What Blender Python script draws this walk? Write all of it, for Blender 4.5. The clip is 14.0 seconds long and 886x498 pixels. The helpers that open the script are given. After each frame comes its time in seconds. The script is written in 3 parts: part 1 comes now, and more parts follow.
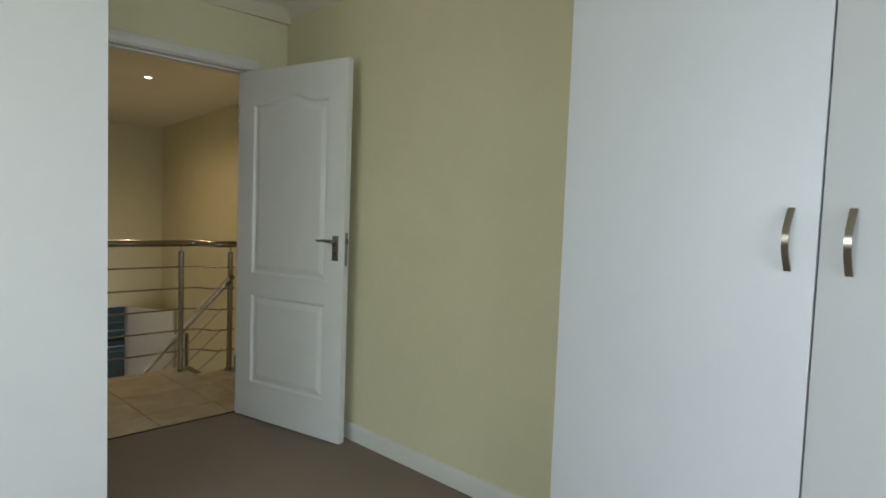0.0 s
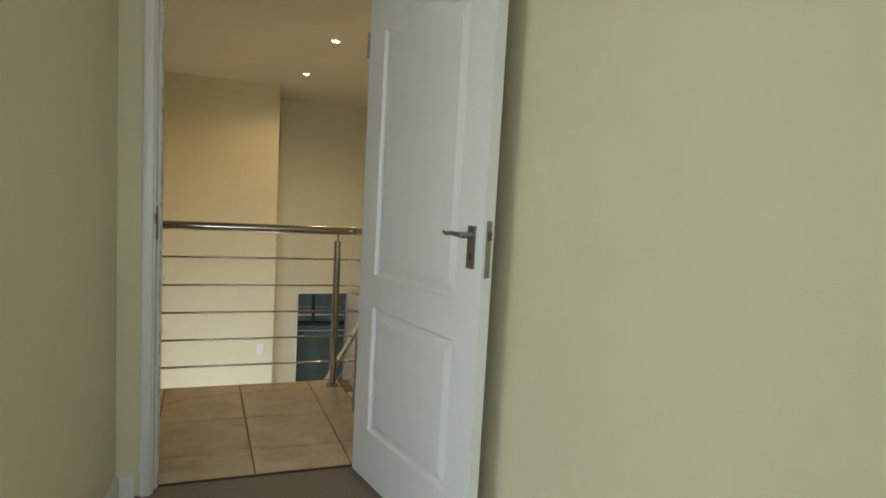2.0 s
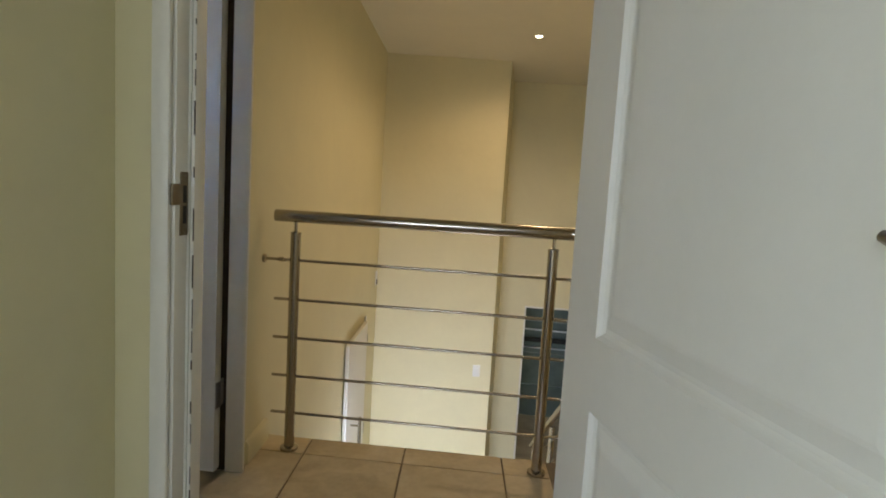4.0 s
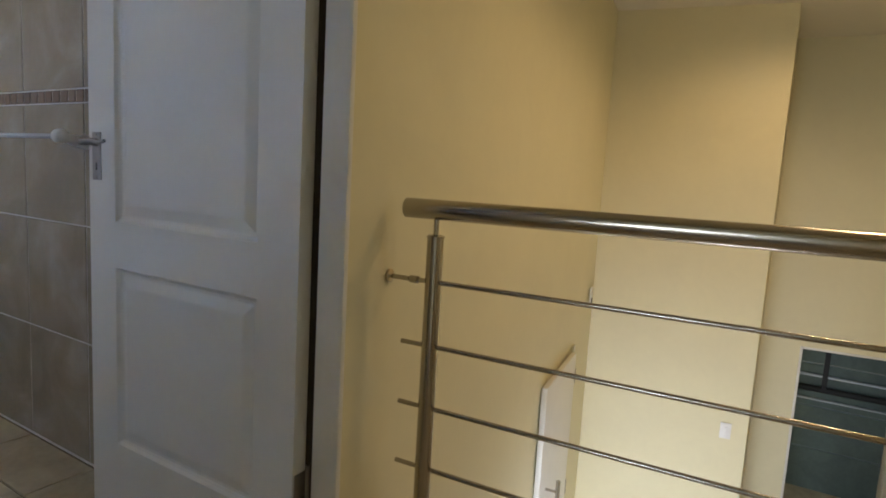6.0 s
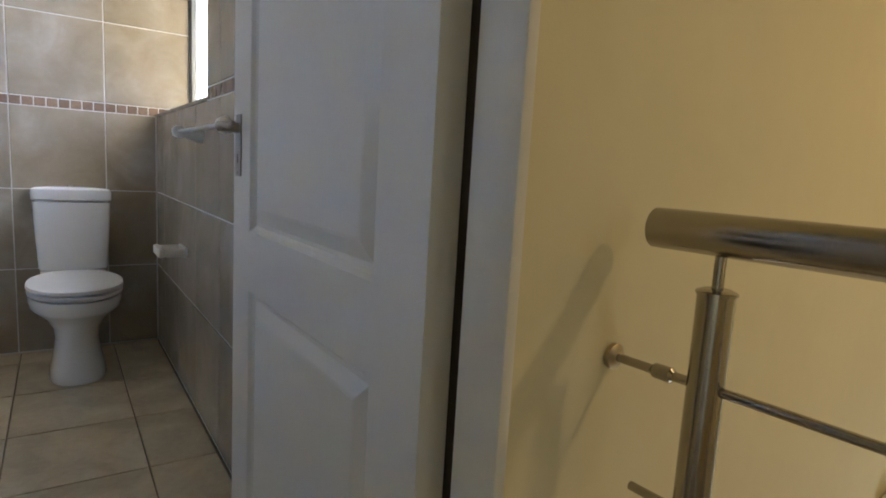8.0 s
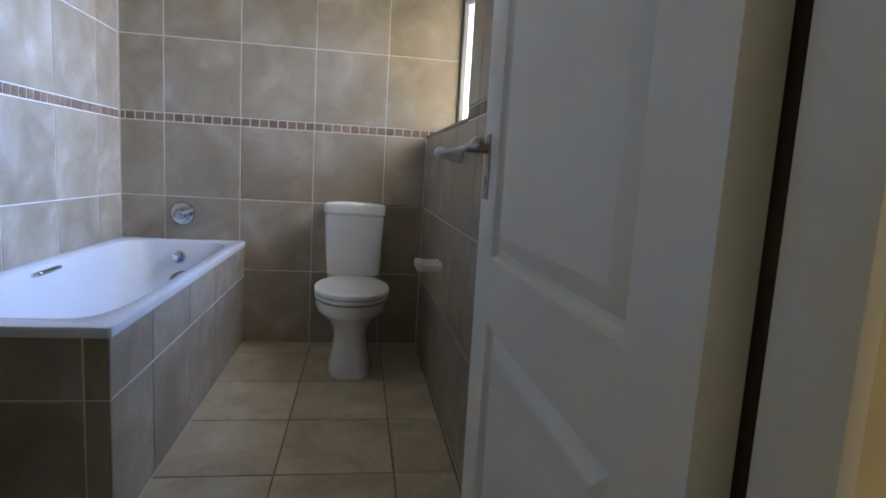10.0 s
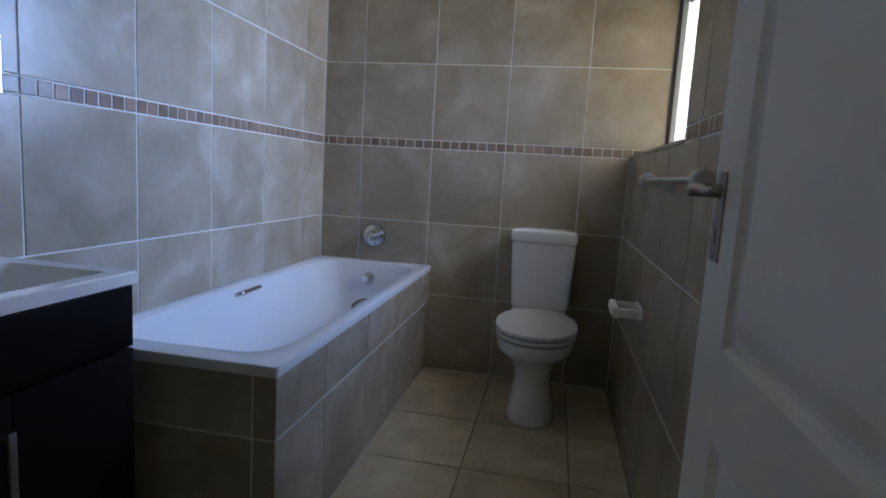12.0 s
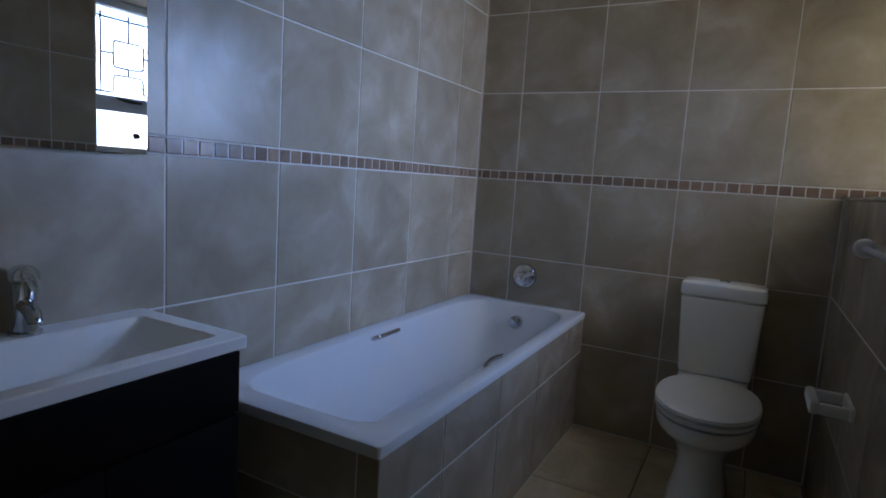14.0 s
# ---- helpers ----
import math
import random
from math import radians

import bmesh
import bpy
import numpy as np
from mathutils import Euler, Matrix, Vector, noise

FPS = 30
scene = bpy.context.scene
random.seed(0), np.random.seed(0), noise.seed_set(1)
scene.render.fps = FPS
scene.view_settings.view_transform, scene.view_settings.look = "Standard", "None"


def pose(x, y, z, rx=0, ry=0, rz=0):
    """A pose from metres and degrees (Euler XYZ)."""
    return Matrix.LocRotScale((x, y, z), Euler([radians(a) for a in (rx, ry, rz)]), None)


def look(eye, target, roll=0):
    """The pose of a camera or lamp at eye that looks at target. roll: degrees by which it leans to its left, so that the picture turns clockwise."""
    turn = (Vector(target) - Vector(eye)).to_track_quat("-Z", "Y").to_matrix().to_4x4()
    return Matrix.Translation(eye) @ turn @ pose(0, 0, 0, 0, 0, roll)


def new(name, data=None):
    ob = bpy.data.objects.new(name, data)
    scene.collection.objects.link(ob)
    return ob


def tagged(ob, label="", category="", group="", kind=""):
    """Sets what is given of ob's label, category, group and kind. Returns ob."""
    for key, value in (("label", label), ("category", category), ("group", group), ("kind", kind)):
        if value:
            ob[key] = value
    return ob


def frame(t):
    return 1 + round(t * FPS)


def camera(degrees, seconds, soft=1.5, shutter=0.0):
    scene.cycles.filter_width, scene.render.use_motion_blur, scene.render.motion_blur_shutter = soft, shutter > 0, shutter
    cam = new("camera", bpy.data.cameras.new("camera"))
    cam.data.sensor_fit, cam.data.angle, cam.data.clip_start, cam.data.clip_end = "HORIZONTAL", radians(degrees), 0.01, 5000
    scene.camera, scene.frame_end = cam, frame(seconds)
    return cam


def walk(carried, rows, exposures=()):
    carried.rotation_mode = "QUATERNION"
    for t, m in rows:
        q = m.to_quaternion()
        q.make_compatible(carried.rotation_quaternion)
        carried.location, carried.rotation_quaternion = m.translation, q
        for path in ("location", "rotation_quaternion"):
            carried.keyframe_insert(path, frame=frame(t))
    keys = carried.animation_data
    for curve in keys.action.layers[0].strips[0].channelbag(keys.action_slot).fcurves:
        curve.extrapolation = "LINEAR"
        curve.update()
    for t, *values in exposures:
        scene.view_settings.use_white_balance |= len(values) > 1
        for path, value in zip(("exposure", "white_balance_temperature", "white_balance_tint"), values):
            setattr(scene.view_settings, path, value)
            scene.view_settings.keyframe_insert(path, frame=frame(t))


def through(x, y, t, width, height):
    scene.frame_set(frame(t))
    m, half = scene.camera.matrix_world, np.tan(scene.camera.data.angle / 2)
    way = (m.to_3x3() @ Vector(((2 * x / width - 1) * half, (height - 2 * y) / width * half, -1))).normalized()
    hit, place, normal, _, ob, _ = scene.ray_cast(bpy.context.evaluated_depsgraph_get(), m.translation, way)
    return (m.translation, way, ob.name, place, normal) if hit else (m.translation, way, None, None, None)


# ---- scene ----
cam = camera(75.6, 14.0, soft=1.8)
PATH = [
    (0, (-1.111, -3.337, 1.25), (0.202, -1.833, 1.134), 2.1),
    (0.5, (-0.829, -3.146, 1.255), (0.294, -1.497, 1.112), 2.4),
    (1, (-0.574, -2.946, 1.234), (0.345, -1.177, 1.081), 2.9),
    (1.5, (-0.318, -2.684, 1.225), (0.429, -0.835, 1.065), 3.0),
    (2, (-0.139, -2.364, 1.2), (0.42, -0.452, 1.027), 3.2),
    (2.5, (-0.004, -2.065, 1.178), (0.336, -0.103, 0.993), 3.4),
    (5, (0.124, -0.495, 1.074), (-0.489, 1.398, 0.865), 3.5),
    (5.5, (0.03, -0.282, 1.059), (-0.743, 1.551, 0.846), 3.6),
    (6, (-0.082, -0.067, 1.042), (-1.096, 1.641, 0.807), 3.3),
    (6.5, (-0.183, 0.107, 1.026), (-1.361, 1.703, 0.771), 3.2),
    (7, (-0.285, 0.279, 1.021), (-1.653, 1.713, 0.755), 3.0),
    (7.5, (-0.386, 0.398, 1.02), (-1.91, 1.666, 0.753), 3.2),
    (8, (-0.452, 0.495, 1.026), (-2.092, 1.607, 0.757), 3.3),
    (8.5, (-0.496, 0.547, 1.021), (-2.265, 1.439, 0.747), 3.3),
    (9, (-0.519, 0.552, 1.028), (-2.38, 1.233, 0.757), 3.4),
    (11.5, (-0.776, 0.587, 1.070), (-2.748, 0.373, 0.808), 3.20),
    (12, (-0.855, 0.588, 1.096), (-2.802, 0.216, 0.836), 3.38),
    (12.5, (-0.915, 0.601, 1.142), (-2.829, 0.082, 0.883), 3.47),
    (13, (-0.990, 0.602, 1.171), (-2.860, -0.061, 0.914), 3.50),
    (13.5, (-1.051, 0.616, 1.188), (-2.863, -0.194, 0.938), 3.60),
    (14, (-1.096, 0.627, 1.211), (-2.843, -0.314, 0.967), 3.66),
]
walk(cam, [(t, look(eye, target, roll)) for t, eye, target, roll in PATH],
     [(0, -0.32, 6500, 10), (1.0, -0.22, 6600, 10), (2.0, 0.24, 6600, 10), (2.5, 0.18, 6600, 10), (5.0, 0.42, 6700, 12), (7.5, 0.44, 6700, 12), (9.2, 0.24, 6700, 11), (11.3, -0.52, 6500, 10), (12.5, -0.92, 6400, 10), (14.0, -1.48, 6400, 10)])

# ---- world and large lights ----
world = bpy.data.worlds.new("sky")
scene.world = world
world.use_nodes = True
wn = world.node_tree.nodes
sky = wn.new("ShaderNodeTexSky")
sky.sky_type, sky.sun_disc = "NISHITA", False
sky.sun_elevation, sky.sun_rotation = radians(48), radians(200)
wn["Background"].inputs["Strength"].default_value = 0.09
world.node_tree.links.new(sky.outputs[0], wn["Background"].inputs["Color"])


def lamp(name, kind, m, power, colour, **more):
    data = bpy.data.lights.new(name, kind)
    data.energy, data.color = power, colour
    if kind == "AREA":
        data.shape, data.size, data.size_y = "RECTANGLE", more["w"], more["h"]
        data.spread = radians(more.get("spread", 180))
    if kind == "SPOT":
        data.spot_size, data.spot_blend, data.shadow_soft_size = radians(more["cone"]), 0.6, 0.06
    ob = new(name, data)
    ob.matrix_world = m
    return ob


lamp("sun", "SUN", look((0, 0, 20), (-3, 8, 0)), 2.5, (1, 0.95, 0.88)).data.angle = radians(0.5)
# daylight in the bedroom window behind the walker and the bathroom window
lamp("bedroom_sky_light", "AREA", look((-1.3, -5.35, 1.5), (-0.9, 0, -0.5)), 42, (0.76, 0.88, 1.0), w=2.6, h=1.3, spread=120)
lamp("bedroom_side_sky_light", "AREA", look((-3.52, -3.0, 1.5), (0.6, -2.2, -0.5)), 18, (0.66, 0.83, 1.0), w=2.4, h=1.3, spread=115)
lamp("garden_bounce_light", "AREA", look((-3.50, -2.9, 1.2), (0.6, -1.2, 2.6)), 11, (0.97, 1.0, 0.72), w=2.2, h=0.8, spread=140)
lamp("bathroom_sky_light", "AREA", look((-3.26, 1.215, 1.63), (-2.55, -0.8, 1.12)), 31, (0.12, 0.38, 1.0), w=1.16, h=0.72, spread=105)
lamp("bathroom_bounce_light", "AREA", look((-3.26, 1.235, 1.60), (-3.2, -0.2, 1.45)), 21, (1.0, 0.86, 0.62), w=1.16, h=0.7, spread=160)
# warm fill lamp added for the stairwell; no window is known here
lamp("stair_fill_light", "AREA", look((1.27, 1.55, 1.35), (-0.4, 4.6, 2.1)), 2.5, (1.0, 0.71, 0.38), w=1.4, h=1.2)
# fill lamps added for the rooms below, whose own light source is unseen
lamp("lower_hall_fill_light", "AREA", look((-0.45, 0.1, -1.2), (-0.55, 4.4, -1.75)), 17, (0.74, 0.84, 1.0), w=1.2, h=0.7, spread=75)
lamp("entrance_fill_light", "AREA", look((-0.2, 2.4, -1.9), (-1.2, 3.5, -0.9)), 14, (0.84, 0.88, 1.0), w=0.6, h=0.6)
DOWNLIGHTS = [(0.257, 2.29), (0.096, 3.70)]
for lx, ly in DOWNLIGHTS:
    lamp("downlight_bulb", "SPOT", look((lx, ly, 2.35), (lx, ly, 0)), 24, (1.0, 0.69, 0.39), cone=160)


# ---- materials ----
def material(name, colour, rough=0.5, metal=0.0, vary=0.0, scale=8.0, bump=0.0, bump_scale=120.0, second=None, spread=0.0, coat=0.0, streak=None, pale=None, fine_share=0.28):
    """A painted, woven, ceramic or metal surface: two scales of colour change, fine relief and uneven gloss."""
    m = bpy.data.materials.new(name)
    m.use_nodes = True
    n, link = m.node_tree.nodes, m.node_tree.links.new
    b = n["Principled BSDF"]
    b.inputs["Roughness"].default_value, b.inputs["Metallic"].default_value = rough, metal
    b.inputs["Base Color"].default_value = (*colour, 1)
    b.inputs["Coat Weight"].default_value = coat
    tc = n.new("ShaderNodeTexCoord")
    place = tc.outputs["Object"]
    if spread or streak:
        info = n.new("ShaderNodeObjectInfo")
        shift = n.new("ShaderNodeVectorMath")
        shift.operation = "MULTIPLY_ADD"
        link(info.outputs["Random"], shift.inputs[0])
        shift.inputs[1].default_value = (37, 23, 51)
        link(place, shift.inputs[2])
        place = shift.outputs[0]
    if streak:
        mp = n.new("ShaderNodeMapping")
        mp.inputs["Scale"].default_value = streak
        link(place, mp.inputs["Vector"])
        place = mp.outputs[0]
    if vary:
        big = n.new("ShaderNodeTexNoise")
        big.inputs["Scale"].default_value, big.inputs["Detail"].default_value, big.inputs["Roughness"].default_value = scale, 5, 0.6
        big.inputs["Distortion"].default_value = 0.6
        link(place, big.inputs["Vector"])
        fine = n.new("ShaderNodeTexNoise")
        fine.inputs["Scale"].default_value, fine.inputs["Detail"].default_value = scale * 9, 3
        link(place, fine.inputs["Vector"])
        both = n.new("ShaderNodeMix")
        both.inputs[0].default_value = fine_share
        link(big.outputs["Fac"], both.inputs[2])
        link(fine.outputs["Fac"], both.inputs[3])
        ramp = n.new("ShaderNodeValToRGB")
        other = second or tuple(c * (1 - vary) for c in colour)
        ramp.color_ramp.elements[0].position, ramp.color_ramp.elements[1].position = 0.36, 0.64
        ramp.color_ramp.elements[0].color, ramp.color_ramp.elements[1].color = (*other, 1), (*colour, 1)
        if pale:
            ramp.color_ramp.elements[1].position = 0.55
            ramp.color_ramp.elements.new(0.70).color = (*pale, 1)
            big.inputs["Distortion"].default_value = 0.7
            big.inputs["Roughness"].default_value = 0.5
        link(both.outputs[0], ramp.inputs["Fac"])
        out = ramp.outputs[0]
        if spread:
            tone = n.new("ShaderNodeMapRange")
            tone.inputs["To Min"].default_value, tone.inputs["To Max"].default_value = 1 - spread, 1 + spread
            link(info.outputs["Random"], tone.inputs["Value"])
            hs = n.new("ShaderNodeHueSaturation")
            link(tone.outputs[0], hs.inputs["Value"])
            link(out, hs.inputs["Color"])
            out = hs.outputs[0]
        link(out, b.inputs["Base Color"])
        gloss = n.new("ShaderNodeMapRange")
        gloss.inputs["To Min"].default_value, gloss.inputs["To Max"].default_value = max(0.03, rough * 0.85), min(1, rough * 1.15)
        link(both.outputs[0], gloss.inputs["Value"])
        link(gloss.outputs[0], b.inputs["Roughness"])
    if bump:
        rel = n.new("ShaderNodeTexNoise")
        rel.inputs["Scale"].default_value, rel.inputs["Detail"].default_value = bump_scale, 4
        link(place, rel.inputs["Vector"])
        bm = n.new("ShaderNodeBump")
        bm.inputs["Strength"].default_value, bm.inputs["Distance"].default_value = bump, 0.004
        link(rel.outputs["Fac"], bm.inputs["Height"])
        link(bm.outputs[0], b.inputs["Normal"])
    return m


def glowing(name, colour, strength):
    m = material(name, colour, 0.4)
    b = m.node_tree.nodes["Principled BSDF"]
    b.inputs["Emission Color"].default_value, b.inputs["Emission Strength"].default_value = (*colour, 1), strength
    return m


CREAM = material("cream_wall_paint", (0.71, 0.66, 0.44), 0.62, vary=0.05, scale=2.2, bump=0.12, bump_scale=260)
WHITEWALL = material("white_wall_paint", (0.76, 0.76, 0.74), 0.55, vary=0.04, scale=2.0, bump=0.08, bump_scale=240)
CEIL_WARM = material("cream_ceiling_paint", (0.70, 0.64, 0.48), 0.8, vary=0.05, scale=1.5, bump=0.15, bump_scale=180)
CEIL = material("white_ceiling_paint", (0.72, 0.68, 0.58), 0.8, vary=0.04, scale=1.5, bump=0.15, bump_scale=180)
WHITE = material("white_gloss_enamel", (0.74, 0.74, 0.71), 0.34, vary=0.04, scale=5, bump=0.05, bump_scale=140)
TRIMW = material("white_trim_paint", (0.72, 0.71, 0.66), 0.38, vary=0.06, scale=7, bump=0.08, bump_scale=90)
MELAMINE = material("white_melamine_board", (0.69, 0.70, 0.72), 0.42, vary=0.03, scale=3, bump=0.03, bump_scale=300)
CARPET = material("taupe_loop_carpet", (0.30, 0.235, 0.18), 0.95, vary=0.22, scale=110, bump=0.9, bump_scale=520)
STEEL = material("brushed_stainless_steel", (0.42, 0.39, 0.345), 0.20, metal=1.0, vary=0.08, scale=12, bump=0.04, bump_scale=400)
SATIN = material("satin_nickel", (0.33, 0.315, 0.295), 0.38, metal=1.0, vary=0.10, scale=20)
CHROME = material("polished_chrome", (0.62, 0.63, 0.65), 0.04, metal=1.0)
BRASSY = material("worn_brass_plate", (0.22, 0.18, 0.12), 0.42, metal=1.0, vary=0.25, scale=40)
FLANGE = material("pale_brass_flange", (0.55, 0.47, 0.33), 0.4, metal=1.0, vary=0.15, scale=40)
# dark brown for painted hinge gap shade, chipped frame edges and the carpet strip
DARKGAP = material("dark_brown_gap_shade_and_edges", (0.045, 0.03, 0.02), 0.7, vary=0.4, scale=14)
TILE = material("mottled_taupe_wall_tile", (0.355, 0.31, 0.24), 0.24, vary=0.3, scale=4.2, second=(0.285, 0.245, 0.18), spread=0.06, bump=0.05, bump_scale=14, pale=(0.44, 0.395, 0.325), fine_share=0.10)
GROUT = material("pale_grout", (0.67, 0.65, 0.61), 0.85, vary=0.12, scale=20, bump=0.2, bump_scale=300)
FLOORT = material("sand_floor_tile", (0.53, 0.45, 0.305), 0.33, vary=0.3, scale=4.5, second=(0.39, 0.32, 0.21), spread=0.05, bump=0.08, bump_scale=22, pale=(0.62, 0.545, 0.40), fine_share=0.2)
FGROUT = material("brown_floor_grout", (0.22, 0.18, 0.125), 0.9, vary=0.25, scale=30, bump=0.2, bump_scale=300)
MOSAIC = material("brown_glass_mosaic", (0.26, 0.18, 0.13), 0.22, vary=0.3, scale=9, second=(0.18, 0.125, 0.09), spread=0.22)
CERAMIC = material("white_glazed_ceramic", (0.78, 0.79, 0.78), 0.10, vary=0.02, scale=4, coat=0.3)
ACRYLIC = material("white_bath_acrylic", (0.66, 0.69, 0.73), 0.16, vary=0.02, scale=4)
PLASTIC = material("white_plastic", (0.74, 0.74, 0.72), 0.35, vary=0.05, scale=12)
BLACKW = material("black_wenge_veneer", (0.006, 0.005, 0.005), 0.6, vary=0.5, scale=6, bump=0.05, bump_scale=80, streak=(14, 14, 1.2))
BLACKW.node_tree.nodes["Principled BSDF"].inputs["Specular IOR Level"].default_value = 0.06
ALU = material("powder_coated_aluminium", (0.50, 0.53, 0.56), 0.42, metal=0.2, vary=0.05, scale=10)
RUBBER = material("black_seal_and_joint_shade", (0.02, 0.02, 0.02), 0.7)
BARS = material("burglar_bar_steel", (0.02, 0.02, 0.02), 0.7)
GREYDOOR = material("grey_green_steel_panel", (0.095, 0.135, 0.12), 0.55, vary=0.3, scale=3, bump=0.1, bump_scale=40)
CONCRETE = material("garage_plaster", (0.20, 0.20, 0.18), 0.9, vary=0.2, scale=3, bump=0.3, bump_scale=60)
EARTH = material("garden_ground", (0.16, 0.15, 0.09), 0.95, vary=0.5, scale=0.6, bump=0.5, bump_scale=10)
BULB = glowing("warm_lamp_lens", (1.0, 0.88, 0.66), 14.0)
KEYHOLE = material("keyhole_dark", (0.01, 0.01, 0.01), 0.8)
MIRROR = material("silvered_mirror", (0.86, 0.88, 0.87), 0.015, metal=1.0)
PANE = bpy.data.materials.new("clear_glass")
PANE.use_nodes = True
pb = PANE.node_tree.nodes["Principled BSDF"]
pb.inputs["Transmission Weight"].default_value, pb.inputs["Roughness"].default_value, pb.inputs["IOR"].default_value = 1.0, 0.02, 1.45
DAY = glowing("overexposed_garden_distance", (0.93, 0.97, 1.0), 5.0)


# ---- building helpers ----
def mesh_of(name, bm, mat, smooth=False):
    bmesh.ops.recalc_face_normals(bm, faces=bm.faces)
    me = bpy.data.meshes.new(name)
    bm.to_mesh(me)
    bm.free()
    me.materials.append(mat)
    if smooth:
        for p in me.polygons:
            p.use_smooth = True
        me.set_sharp_from_angle(angle=radians(38))
    return me


def part(name, bm, mat, parent, label="", smooth=True):
    ob = new(name, mesh_of(name, bm, mat, smooth))
    ob.parent = parent
    if label:
        ob["label"] = label
    return ob


def thing(name, m, label, category, group="", kind=""):
    ob = new(name)
    ob.empty_display_size = 0.05
    ob.matrix_world = m
    return tagged(ob, label, category, group, kind)


def solid(name, bm, mat, label, category, kind="", smooth=False, group=""):
    return tagged(new(name, mesh_of(name, bm, mat, smooth)), label, category, group, kind)


def box(bm, x0, y0, z0, x1, y1, z1, bevel=0.0, seg=2, m=None):
    g = bmesh.ops.create_cube(bm, size=1.0)
    vs = g["verts"]
    for v in vs:
        v.co = Vector(((x0 + x1) / 2 + v.co.x * (x1 - x0), (y0 + y1) / 2 + v.co.y * (y1 - y0), (z0 + z1) / 2 + v.co.z * (z1 - z0)))
    if m is not None:
        for v in vs:
            v.co = m @ v.co
    if bevel:
        es = list({e for v in vs for e in v.link_edges})
        bmesh.ops.bevel(bm, geom=es, offset=bevel, segments=seg, profile=0.5, affect="EDGES")
    return bm


def boxes(*rows, bevel=0.0, m=None):
    bm = bmesh.new()
    for r in rows:
        box(bm, *r, bevel=bevel, m=m)
    return bm


def loft(bm, rings, closed_ends=True):
    """Rings of equal point count, joined one to the next; the first and last are capped."""
    rows = [[bm.verts.new(p) for p in ring] for ring in rings]
    k = len(rows[0])
    for a, b in zip(rows, rows[1:]):
        for i in range(k):
            bm.faces.new((a[i], a[(i + 1) % k], b[(i + 1) % k], b[i]))
    if closed_ends:
        bm.faces.new(rows[0][::-1])
        bm.faces.new(rows[-1])
    return bm


def tube(bm, path, r, sides=12):
    """A round bar along a path of points."""
    pts = [Vector(p) for p in path]
    rings, up = [], None
    for i, p in enumerate(pts):
        d = (pts[min(i + 1, len(pts) - 1)] - pts[max(i - 1, 0)]).normalized()
        if up is None:
            up = d.orthogonal().normalized()
        up = (up - d * up.dot(d)).normalized()
        side = d.cross(up)
        rr = r[i] if isinstance(r, (list, tuple)) else r
        rings.append([p + (up * math.cos(a) + side * math.sin(a)) * rr for a in (2 * math.pi * k / sides for k in range(sides))])
    return loft(bm, rings)


def rod(path, r, sides=12):
    return tube(bmesh.new(), path, r, sides)


def prism(*outlines, z0, z1):
    """Upright slabs over outlines in plan."""
    bm = bmesh.new()
    for line in outlines:
        loft(bm, [[(x, y, z) for x, y in line] for z in (z0, z1)])
    return bm


def ellipse(cx, cy, z, ax, ay, n=32, p=2.0):
    ring = []
    for k in range(n):
        c, s = math.cos(2 * math.pi * k / n), math.sin(2 * math.pi * k / n)
        ring.append((cx + ax * math.copysign(abs(c) ** (2 / p), c), cy + ay * math.copysign(abs(s) ** (2 / p), s), z))
    return ring


def rounded(cx, cy, z, ax, ay, radius, n=64):
    """A rectangle with rounded corners, n points round it."""
    ring, q = [], n // 4
    for k in range(n):
        a = (k // q) * math.pi / 2 + (k % q) / (q - 1) * math.pi / 2
        sx, sy = ((1, 1), (-1, 1), (-1, -1), (1, -1))[k // q]
        ring.append((cx + sx * (ax - radius) + radius * math.cos(a), cy + sy * (ay - radius) + radius * math.sin(a), z))
    return ring


def smooth_path(pts, steps=6):
    """Points along a Catmull-Rom curve through pts."""
    v = [Vector(p) for p in pts]
    out = []
    for i in range(len(v) - 1):
        p0, p1, p2, p3 = v[max(i - 1, 0)], v[i], v[i + 1], v[min(i + 2, len(v) - 1)]
        for k in range(steps):
            t = k / steps
            out.append(0.5 * (2 * p1 + (p2 - p0) * t + (2 * p0 - 5 * p1 + 4 * p2 - p3) * t * t + (3 * p1 - p0 - 3 * p2 + p3) * t ** 3))
    return out + [v[-1]]


def wall(name, a, b, thick, z0, z1, mat, label, holes=()):
    """A wall whose face runs from a to b in plan, its body to the left of that way; holes are (from, to, bottom, top) along it."""
    d = Vector((b[0] - a[0], b[1] - a[1], 0))
    length = d.length
    m = Matrix.Translation((a[0], a[1], 0)) @ Matrix.Rotation(math.atan2(d.y, d.x), 4, "Z")
    bm = bmesh.new()
    s = 0.0
    for h0, h1, low, high in sorted(holes):
        if h0 > s:
            box(bm, s, 0, z0, h0, thick, z1)
        if low > z0:
            box(bm, h0, 0, z0, h1, thick, low)
        if high < z1:
            box(bm, h0, 0, high, h1, thick, z1)
        s = h1
    if s < length:
        box(bm, s, 0, z0, length, thick, z1)
    ob = solid(name, bm, mat, label, "wall", "structure")
    ob.matrix_world = m
    return ob


# ---- large structure ----
# the landing is built a little askew to the bathroom: its edge and tile rows run at this turn, its long walls at LEAN
SKEW, LEAN = 3.3, 6.7
LAND = Matrix.Translation((-0.803, 1.11, 0)) @ Matrix.Rotation(radians(SKEW), 4, "Z") @ Matrix.Translation((0.803, -1.11, 0))


def on_landing(x, y):
    p = LAND @ Vector((x, y, 0))
    return p.x, p.y


